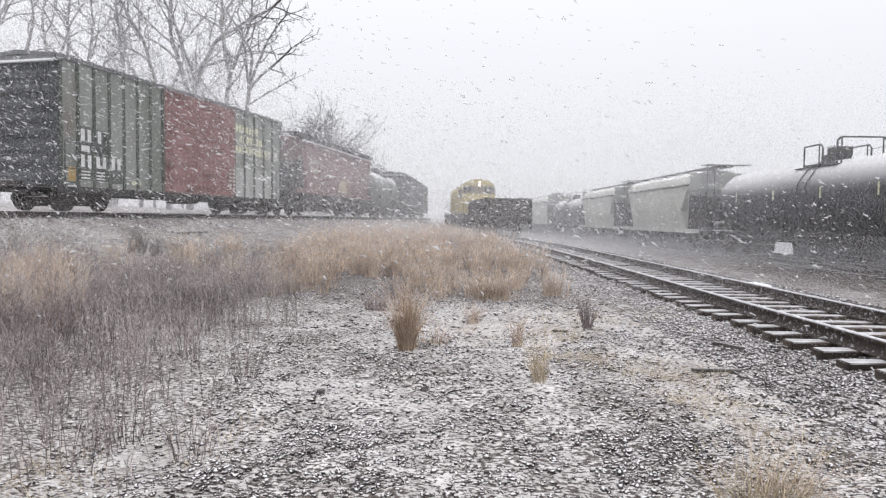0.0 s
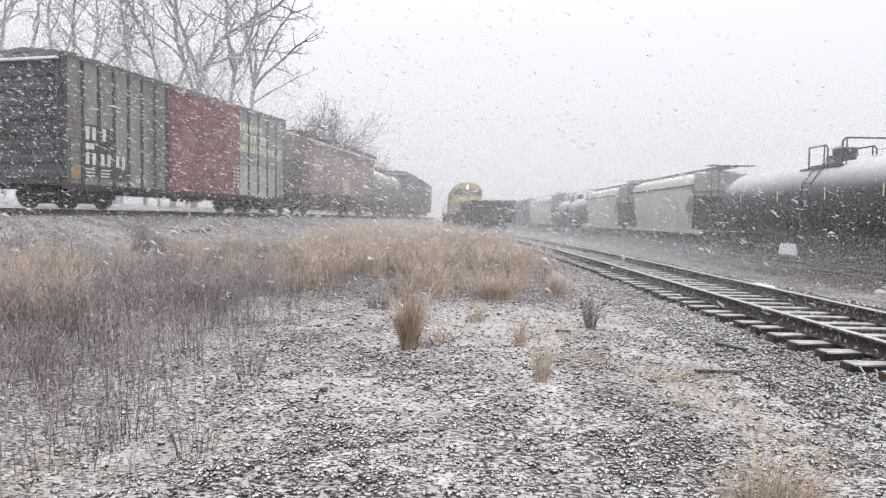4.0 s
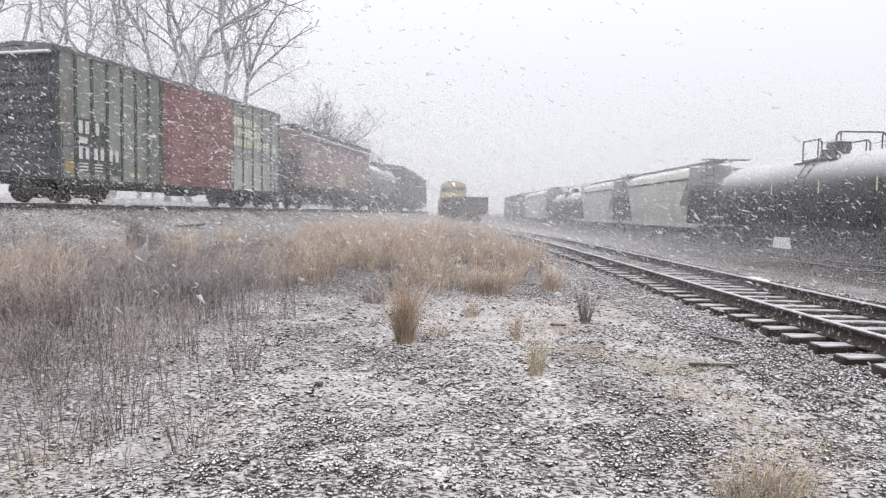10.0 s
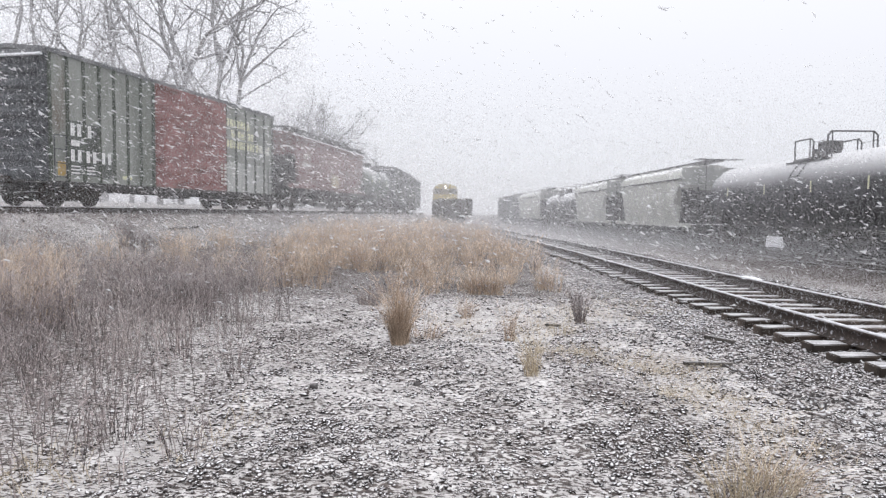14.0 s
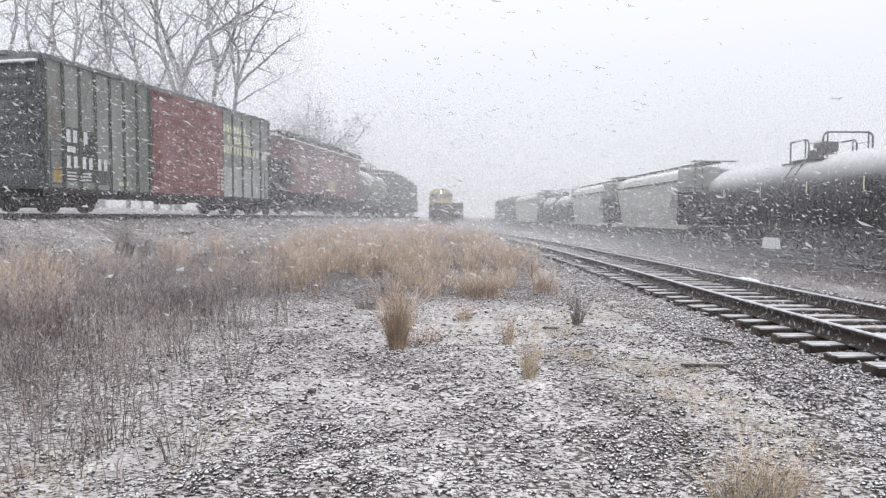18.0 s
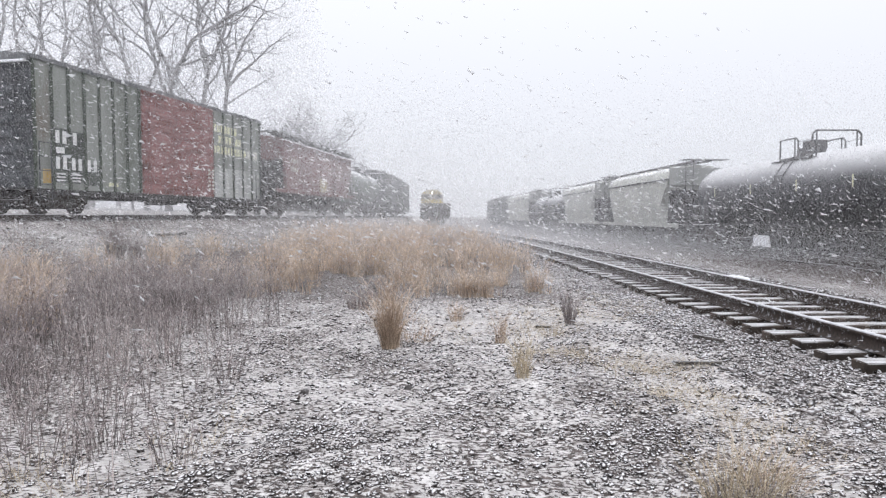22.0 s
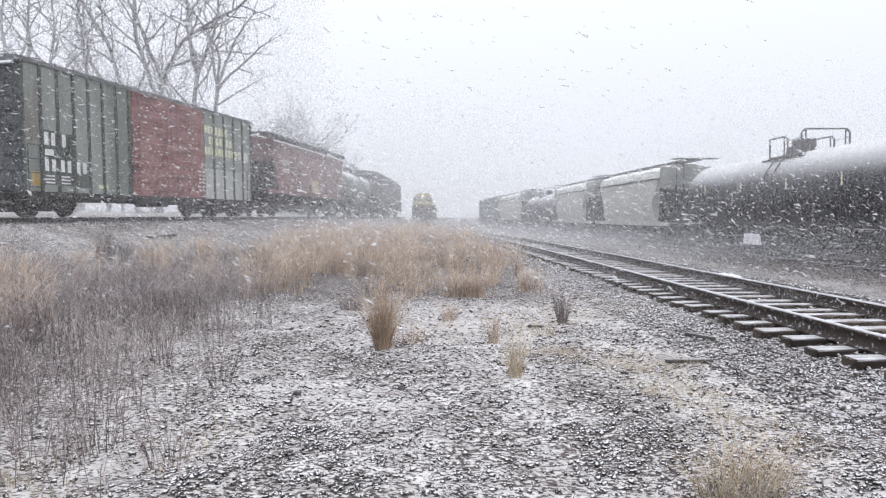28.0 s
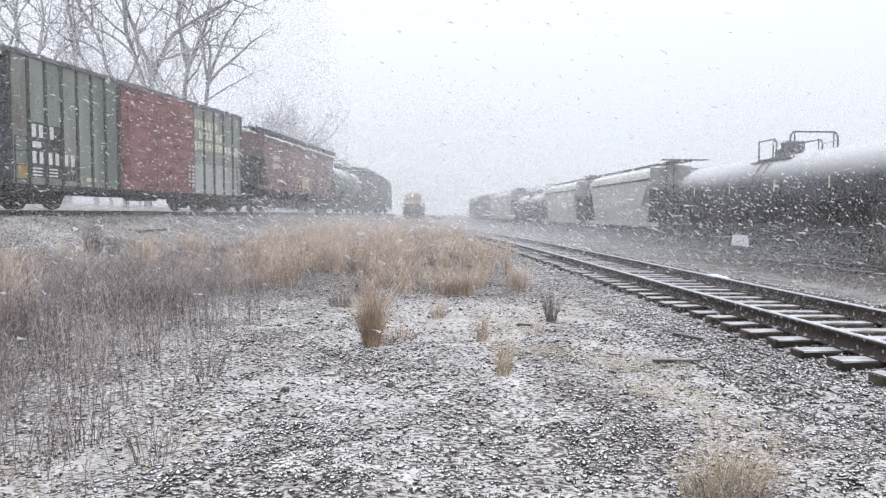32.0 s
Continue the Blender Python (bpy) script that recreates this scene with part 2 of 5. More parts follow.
def ground_material():
    """Crushed stone and soil under a thin, patchy snow cover."""
    m = bpy.data.materials.new("snow_dusted_gravel")
    m.use_nodes = True
    n, l = m.node_tree.nodes, m.node_tree.links
    b = n["Principled BSDF"]
    b.inputs["Roughness"].default_value = 0.9
    co = n.new("ShaderNodeTexCoord")

    def tex(s, d=5.0, sc=(1, 1, 1)):
        mp = n.new("ShaderNodeMapping")
        mp.inputs["Scale"].default_value = sc
        l.new(co.outputs["Object"], mp.inputs[0])
        t = n.new("ShaderNodeTexNoise")
        t.inputs["Scale"].default_value, t.inputs["Detail"].default_value = s, d
        l.new(mp.outputs[0], t.inputs["Vector"])
        return t.outputs["Fac"]

    def mth(op, a, c):
        k = n.new("ShaderNodeMath")
        k.operation = op
        for i, v in ((0, a), (1, c)):
            if isinstance(v, (int, float)):
                k.inputs[i].default_value = v
            else:
                l.new(v, k.inputs[i])
        return k.outputs[0]

    vor = n.new("ShaderNodeTexVoronoi")
    vor.inputs["Scale"].default_value = 28.0
    l.new(co.outputs["Object"], vor.inputs["Vector"])
    soil = n.new("ShaderNodeMix")
    soil.data_type = "RGBA"
    soil.inputs[6].default_value, soil.inputs[7].default_value = (0.027, 0.022, 0.02, 1), (0.13, 0.106, 0.096, 1)
    l.new(vor.outputs["Color"], soil.inputs["Factor"])
    att = n.new("ShaderNodeAttribute")
    att.attribute_name = "cover"
    s = mth("ADD", mth("MULTIPLY", tex(0.9, 4.0), 0.32), mth("MULTIPLY", tex(44.0, 5.0, (0.6, 1, 1)), 1.15))
    s = mth("ADD", s, mth("MULTIPLY", tex(110.0, 3.0), 0.38))
    s = mth("ADD", s, att.outputs["Fac"])
    r = n.new("ShaderNodeMapRange")
    r.interpolation_type = "SMOOTHSTEP"
    r.inputs["From Min"].default_value, r.inputs["From Max"].default_value = 1.25, 1.35
    l.new(s, r.inputs["Value"])
    mx = n.new("ShaderNodeMix")
    mx.data_type = "RGBA"
    l.new(r.outputs[0], mx.inputs["Factor"])
    l.new(soil.outputs[2], mx.inputs[6])
    # the cover is thin: greyer where soil shows through, whiter where it has drifted
    thin = n.new("ShaderNodeMix")
    thin.data_type = "RGBA"
    thin.inputs[6].default_value, thin.inputs[7].default_value = (0.33, 0.31, 0.298, 1), (0.70, 0.682, 0.668, 1)
    t2 = n.new("ShaderNodeMapRange")
    t2.inputs["From Min"].default_value, t2.inputs["From Max"].default_value = 0.36, 0.66
    l.new(mth("ADD", mth("MULTIPLY", tex(2.6, 4.0), 0.5), mth("MULTIPLY", tex(22.0, 6.0, (0.6, 1, 1)), 0.5)), t2.inputs["Value"])
    l.new(t2.outputs[0], thin.inputs["Factor"])
    l.new(thin.outputs[2], mx.inputs[7])
    l.new(mx.outputs[2], b.inputs["Base Color"])
    bp = n.new("ShaderNodeBump")
    bp.inputs["Strength"].default_value, bp.inputs["Distance"].default_value = 0.5, 0.03
    l.new(s, bp.inputs["Height"])
    l.new(bp.outputs[0], b.inputs["Normal"])
    return m


M["ground"] = ground_material()


# ---- mesh helpers ----
def part(name, bm, material, parent=None, label="", smooth=False):
    """Links a bmesh (or a ready mesh) as one object, under parent if one is given."""
    if isinstance(bm, bmesh.types.BMesh):
        me = bpy.data.meshes.new(name)
        bmesh.ops.recalc_face_normals(bm, faces=bm.faces)
        bm.to_mesh(me)
        bm.free()
        if smooth:
            me.polygons.foreach_set("use_smooth", [True] * len(me.polygons))
        me.materials.append(material)
    else:
        me = bm
    ob = new(name, me)
    ob.parent = parent
    if label:
        tagged(ob, label)
    return ob


def box(bm, x0, x1, y0, y1, z0, z1, bev=0.0):
    vs = [bm.verts.new((x, y, z)) for x in (x0, x1) for y in (y0, y1) for z in (z0, z1)]
    fs = [bm.faces.new([vs[i] for i in q]) for q in ((0, 1, 3, 2), (4, 6, 7, 5), (0, 4, 5, 1), (2, 3, 7, 6), (0, 2, 6, 4), (1, 5, 7, 3))]
    if bev:
        bmesh.ops.bevel(bm, geom=list({e for f in fs for e in f.edges}), offset=bev, segments=1, affect="EDGES")
    return bm


def tube(bm, a, b, r, seg=8, r2=None):
    a, b = Vector(a), Vector(b)
    q = (b - a).to_track_quat("Z", "Y")
    rings = []
    for p, rr in ((a, r), (b, r if r2 is None else r2)):
        rings.append([bm.verts.new(p + q @ Vector((rr * math.cos(k * math.tau / seg), rr * math.sin(k * math.tau / seg), 0))) for k in range(seg)])
    for k in range(seg):
        bm.faces.new((rings[0][k], rings[0][(k + 1) % seg], rings[1][(k + 1) % seg], rings[1][k]))
    bm.faces.new(rings[0][::-1])
    bm.faces.new(rings[1])
    return bm


def pipe(bm, pts, r, seg=6):
    for a, b in zip(pts, pts[1:]):
        tube(bm, a, b, r, seg)
    return bm


def prism(bm, profile, x0, x1):
    """A profile of (y, z) points drawn out along x."""
    a = [bm.verts.new((x0, y, z)) for y, z in profile]
    b = [bm.verts.new((x1, y, z)) for y, z in profile]
    k = len(profile)
    for i in range(k):
        bm.faces.new((a[i], a[(i + 1) % k], b[(i + 1) % k], b[i]))
    bm.faces.new(a[::-1])
    bm.faces.new(b)
    return bm


def slab_xz(bm, profile, y0, y1):
    """A profile of (x, z) points drawn out along y."""
    a = [bm.verts.new((x, y0, z)) for x, z in profile]
    b = [bm.verts.new((x, y1, z)) for x, z in profile]
    k = len(profile)
    for i in range(k):
        bm.faces.new((a[i], a[(i + 1) % k], b[(i + 1) % k], b[i]))
    bm.faces.new(a[::-1])
    bm.faces.new(b)
    return bm


def B():
    return bmesh.new()


def mesh_from(name, verts, faces, material, smooth=False):
    me = bpy.data.meshes.new(name)
    verts = np.asarray(verts, np.float32)
    faces = np.asarray(faces, np.int32)
    me.vertices.add(len(verts))
    me.vertices.foreach_set("co", verts.ravel())
    k = faces.shape[1]
    me.loops.add(faces.size)
    me.loops.foreach_set("vertex_index", faces.ravel())
    me.polygons.add(len(faces))
    me.polygons.foreach_set("loop_start", np.arange(0, faces.size, k, dtype=np.int32))
    me.update(calc_edges=True)
    if smooth:
        me.polygons.foreach_set("use_smooth", [True] * len(me.polygons))
    me.materials.append(material)
    return me


# ---- plan: three tracks ----
def spline(points):
    ys, xs = np.array([p[0] for p in points], float), np.array([p[1] for p in points], float)
    m = np.gradient(xs, ys)

    def at(y):
        y = np.asarray(y, float)
        i = np.clip(np.searchsorted(ys, y) - 1, 0, len(ys) - 2)
        h = ys[i + 1] - ys[i]
        u = (y - ys[i]) / h
        cub = ((2 * u**3 - 3 * u**2 + 1) * xs[i] + (u**3 - 2 * u**2 + u) * h * m[i] + (3 * u**2 - 2 * u**3) * xs[i + 1] + (u**3 - u**2) * h * m[i + 1])
        lin = np.where(u > 1, xs[i + 1] + m[i + 1] * (y - ys[i + 1]), xs[i] + m[i] * (y - ys[i]))
        return np.where((u > 1) | (u < 0), lin, cub)
    return at


left_x = spline([(-10, -24), (8, -17.6), (22, -13.8), (36.6, -10.35), (46, -8.6), (59, -6.75), (72, -5.5), (104, -3.8), (150, -3.2), (220, -3.0)])
mid_x = spline([(-10, 5.3), (8, 5.3), (22, 5.32), (33, 5.15), (44, 4.55), (54, 3.85), (63, 2.95), (73, 1.75), (84, 1.25), (104, 1.1), (130, 1.1), (220, 1.1)])
mid_z = spline([(-10, 0.25), (20, 0.25), (40, 0.27), (70, 0.36), (110, 0.5), (220, 0.5)])
RIGHT_X, RIGHT_Z, LEFT_Z = 15.3, -0.10, 1.55


def smooth01(a, b, v):
    u = np.clip((np.asarray(v, float) - a) / (b - a), 0, 1)
    return u * u * (3 - 2 * u)


def wob(x, y, s=1.0):
    return np.sin(x * 1.7 * s + 0.6 * np.sin(y * 1.1 * s)) * np.sin(y * 1.3 * s + 0.8 * np.sin(x * 0.9 * s))


def ground_z(x, y):
    x, y = np.asarray(x, float), np.asarray(y, float)
    field = 0.38 * smooth01(11, 30, y)
    d = (x - left_x(y)) * 0.97
    bank = 1.30 * (1 - smooth01(1.9, 5.2, d)) + 0.14 * (1 - smooth01(4, 10, d)) + 0.55 * (1 - smooth01(-9, -2.2, d)) + 0.5 * (1 - smooth01(-40, -8, d))
    z = np.maximum(field, 0) * smooth01(2, 6, d) + bank
    z = np.where(d > -1.8, np.minimum(z, 1.32), np.maximum(1.32 + 0.55 * (1 - smooth01(-9, -2.0, d)) + 0.8 * (1 - smooth01(-40, -8, d)), 1.3))
    e = x - mid_x(y)
    bed = mid_z(y) - 0.235
    z = z + (bed - z) * (1 - smooth01(1.35, 4.2, np.abs(e))) * (e < 0) + (bed - z) * (e >= 0)
    drop = (RIGHT_Z - 0.235 - bed) * smooth01(1.6, 4.0, e)
    z = z + np.where(e > 0, drop, 0)
    z = z - 0.045 * np.exp(-((e + 1.3) / 0.4) ** 2) + 0.10 * np.exp(-((e - 1.75) / 0.4) ** 2)
    amp = 0.018 + 0.02 * smooth01(2, 5, np.abs(e)) * smooth01(2.5, 5, np.abs(d))
    return z + amp * wob(x, y, 1.0) + 0.012 * wob(x + 3, y, 3.7) * smooth01(1.3, 1.9, np.abs(e))


def rut(x, y):
    """Where old wheel ruts hold more snow than the loose stone beside them."""
    r = np.exp(-((x - 0.82 + 0.04 * np.sin(y * 2.1)) / 0.15) ** 2) * (1 - smooth01(5.5, 7.5, y))
    r = r + 0.9 * np.exp(-((x + 0.06 + 0.12 * (y - 4) + 0.05 * np.sin(y * 1.7)) / 0.17) ** 2) * (1 - smooth01(4.2, 6.0, y))
    r = r + 0.8 * np.exp(-((x + 0.95) / 0.4) ** 2 - ((y - 5.5) / 0.5) ** 2)
    return r + 0.7 * np.exp(-((x + 0.55) / 0.2) ** 2) * (1 - smooth01(3.4, 4.6, y))


def ground():
    xs = np.concatenate([[-1500, -700, -350, -200, -130, -90], np.linspace(-65, -18, 50), np.linspace(-17.5, 9.5, 200), np.linspace(9.8, 22, 40), np.linspace(23, 70, 25), [90, 130, 200, 350, 700, 1500]])
    ys = np.concatenate([[-300, -100, -40, -15, -6, -2], np.linspace(0, 14, 140), np.linspace(14.2, 45, 110), np.linspace(46, 130, 70), [140, 155, 180, 220, 280, 400, 700, 1200, 2000]])
    X, Y = np.meshgrid(xs, ys)
    Z = ground_z(X, Y)
    rng = np.random.default_rng(5)
    near = (np.abs(X) < 10) & (Y < 15) & (Y > 0)
    Z = Z + np.where(near, rng.normal(0, 0.006, Z.shape), 0)
    idx = np.arange(X.size).reshape(X.shape)
    faces = np.stack([idx[:-1, :-1], idx[:-1, 1:], idx[1:, 1:], idx[1:, :-1]], -1).reshape(-1, 4)
    me = mesh_from("ground", np.stack([X, Y, Z], -1).reshape(-1, 3), faces, M["ground"], True)
    # how thickly the snow lies: thin on ballast and in the wheel ruts, thicker on the verge
    d, e = (X - left_x(Y)) * 0.97, X - mid_x(Y)
    cov = 0.424 + 0.02 * wob(X, Y, 0.7)
    cov = cov - 0.05 * np.exp(-((X + 0.15) / 1.3) ** 2) * smooth01(6.5, 3.5, Y)
    cov = cov - 0.08 * np.exp(-((X - 1.55 + 0.08 * (Y - 4)) / 0.35) ** 2) * smooth01(8, 4.5, Y)
    cov = cov + 0.03 * np.exp(-((X - 2.15) / 0.22) ** 2) * smooth01(7.0, 5.8, Y)
    cov = cov + 0.052 * rut(X, Y) - 0.06 * np.exp(-((X + 0.6) / 0.75) ** 2 - ((Y - 6.6) / 0.5) ** 2)
    cov = cov - 0.03 * (1 - smooth01(1.3, 2.6, np.abs(e))) + 0.10 * (1 - smooth01(0.6, 0.85, np.abs(e))) - 0.24 * smooth01(0.75, 0.95, e) * (1 - smooth01(2.0, 2.6, e))
    cov = cov + 0.03 * np.exp(-((X - 0.6) / 2.2) ** 2 - ((Y - 9.2) / 1.9) ** 2)
    cov = cov - 0.04 * (np.abs(d) < 5.5) + 0.08 * (np.abs(d) < 1.5) + 0.03 * (d < -2.5)
    # the siding term bares dark soil to put in the shade under the cars
    cov = cov - 0.12 * smooth01(1.5, 2.2, e) - 0.23 * smooth01(10.6, 12.4, X) * (1 - smooth01(30, 40, X))
    cov = cov - 0.05 * smooth01(0.3, 1.5, -1.15 - 0.16 * Y - X) * smooth01(3.5, 6.5, Y) * (d > 5)
    cov = cov - 0.17 * smooth01(9.5, 14, Y) * smooth01(5.5, 8, d) * (1 - smooth01(-3.2, -2.0, e)) - 0.04 * smooth01(5.5, 7, Y) * (1 - smooth01(-1.5, 0.5, X))
    cov = cov - 0.02 * smooth01(0.0, 0.9, -0.95 - 0.15 * Y - X) * (1 - smooth01(7.0, 10.0, Y))
    a = me.attributes.new("cover", "FLOAT", "POINT")
    a.data.foreach_set("value", cov.astype(np.float32).ravel())
    return tagged(new("ground", me), "snow-dusted gravel and soil of a rail yard", "ground", kind="structure")


ground()


RAIL = [(-0.07, -0.17), (0.07, -0.17), (0.07, -0.158), (0.012, -0.14), (0.010, -0.04), (0.036, -0.03), (0.036, -0.006), (0.028, 0.0),
        (-0.028, 0.0), (-0.036, -0.006), (-0.036, -0.03), (-0.010, -0.04), (-0.012, -0.14), (-0.07, -0.158)]
RAIL_SNOW = [(-0.03, 0.0), (0.03, 0.0), (0.026, 0.008), (0.01, 0.016), (-0.01, 0.016), (-0.026, 0.008)]


def rail_sweep(name, path_x, path_z, off, y0, y1, step=0.8, prof=RAIL, mat="rail"):
    """A rail of real section, swept along its track."""
    ys = np.arange(y0, y1, step)
    xs = path_x(ys)
    dx = np.gradient(xs, ys)
    nrm = np.sqrt(1 + dx**2)
    zs = path_z(ys)
    vs = []
    for x, y, z, k, q in zip(xs, ys, zs, dx, nrm):
        for o, h in prof:
            w = (o + off) / q
            vs.append((x + w, y - w * k, z + h))
    n = len(prof)
    fs = [(i * n + j, i * n + (j + 1) % n, (i + 1) * n + (j + 1) % n, (i + 1) * n + j) for i in range(len(ys) - 1) for j in range(n)]
    return mesh_from(name, vs, fs, M[mat])


def tie_mesh():
    bm = B()
    box(bm, -1.22, 1.22, -0.118, 0.118, -0.17, 0.0, 0.014)
    me = bpy.data.meshes.new("tie")
    bm.to_mesh(me)
    bm.free()
    me.materials.append(M["tie"])
    return me


def rail_track(name, label, px, pz, y0, y1, nties, tie_y0, snowy=True):
    t = tagged(new(name), label, "railway track", kind="structure")
    for off in (-0.755, 0.755):
        part("rail", rail_sweep("rail", px, pz, off, y0, y1), None, t)
        if snowy:
            part("rail_snow", rail_sweep("rail_snow", px, pz, off, y0, y1, 0.8, RAIL_SNOW, "thin_snow"), None, t, "thin white snow along the rail head")
    me = tie_mesh()
    rng = random.Random(3)
    for k in range(nties):
        y = tie_y0 + 0.545 * k
        x = float(px(y))
        a = -math.degrees(math.atan(float(px(y + 0.5)) - float(px(y - 0.5))))
        o = part("tie", me, None, t)
        o.matrix_basis = pose(x + rng.uniform(-0.04, 0.04), y + rng.uniform(-0.03, 0.03), float(pz(y)) - 0.172 + rng.uniform(-0.012, 0.008), rng.uniform(-1, 1), 0, a + rng.uniform(-1.2, 1.2))
    return t


const = lambda v: (lambda y: np.asarray(y, float) * 0 + v)


# ---- railway cars; local x runs along the car, z is measured from the rail's top ----
SHARED = {}


def shared(key, make, material):
    if key not in SHARED:
        bm = B()
        make(bm)
        bmesh.ops.recalc_face_normals(bm, faces=bm.faces)
        me = bpy.data.meshes.new(key)
        bm.to_mesh(me)
        bm.free()
        me.materials.append(material)
        SHARED[key] = me
    return SHARED[key]


def put(name, me, parent, m=None, label=""):
    ob = part(name, me, None, parent, label)
    if m is not None:
        ob.matrix_basis = m
    return ob


def wheel_shape(bm):
    tube(bm, (0, -0.065, 0), (0, 0.05, 0), 0.42, 24)
    tube(bm, (0, 0.05, 0), (0, 0.08, 0), 0.455, 24)
    tube(bm, (0, -0.12, 0), (0, -0.06, 0), 0.11, 12)


def truck_shape(bm):
    for y in (-0.98, 0.98):
        slab_xz(bm, [(-1.12, 0.38), (-1.12, 0.58), (-0.75, 0.66), (-0.4, 0.80), (0.4, 0.80), (0.75, 0.66), (1.12, 0.58), (1.12, 0.38), (0.72, 0.40),
                     (0.45, 0.20), (-0.45, 0.20), (-0.72, 0.40)], y - 0.07, y + 0.07)
        for x in (-0.88, 0.88):
            box(bm, x - 0.14, x + 0.14, y - 0.11, y + 0.11, 0.36, 0.62, 0.02)
        for x in (-0.14, 0.0, 0.14):
            tube(bm, (x, y + math.copysign(0.06, y), 0.26), (x, y + math.copysign(0.06, y), 0.56), 0.06, 8)
    box(bm, -0.2, 0.2, -1.1, 1.1, 0.5, 0.76, 0.03)
    for x in (-0.88, 0.88):
        tube(bm, (x, -0.9, 0.455), (x, 0.9, 0.455), 0.08, 10)


def running_gear(car, half, truck_x):
    for s in (-1, 1):
        t = put("truck", shared("truck", truck_shape, M["truck"]), car, pose(s * truck_x, 0, 0), "black rusty two-axle truck")
        for x in (-0.88, 0.88):
            for y, a in ((-0.755, 0), (0.755, 180)):
                put("wheel", shared("wheel", wheel_shape, M["wheel"]), t, pose(x, y, 0.455, 0, 0, a))
        bm = B()
        box(bm, s * half - 0.05 * s, s * (half + 0.38), -0.09, 0.09, 0.75, 0.98)
        box(bm, s * (half + 0.3), s * (half + 0.62), -0.17, 0.17, 0.70, 1.02, 0.05)
        part("coupler", bm, M["truck"], car)


def ladder(car, x, y, z0, z1, along_x, name="ladder", mat="under", w=0.42):
    bm = B()
    n = max(2, round((z1 - z0) / 0.42))
    a = Vector((w / 2, 0, 0)) if along_x else Vector((0, w / 2, 0))
    c = Vector((x, y, 0))
    for k in (-1, 1):
        tube(bm, c + k * a + Vector((0, 0, z0)), c + k * a + Vector((0, 0, z1)), 0.022, 6)
    for i in range(n + 1):
        z = z0 + (z1 - z0) * i / n
        tube(bm, c - a + Vector((0, 0, z)), c + a + Vector((0, 0, z)), 0.016, 6)
    return part(name, bm, M[mat], car)


def place(ob, x, y, z, path=None):
    a = 90.0 if path is None else 90 - math.degrees(math.atan((float(path(y + 5)) - float(path(y - 5))) / 10))
    ob.matrix_basis = pose(x, y, z, 0, 0, a)
    return ob


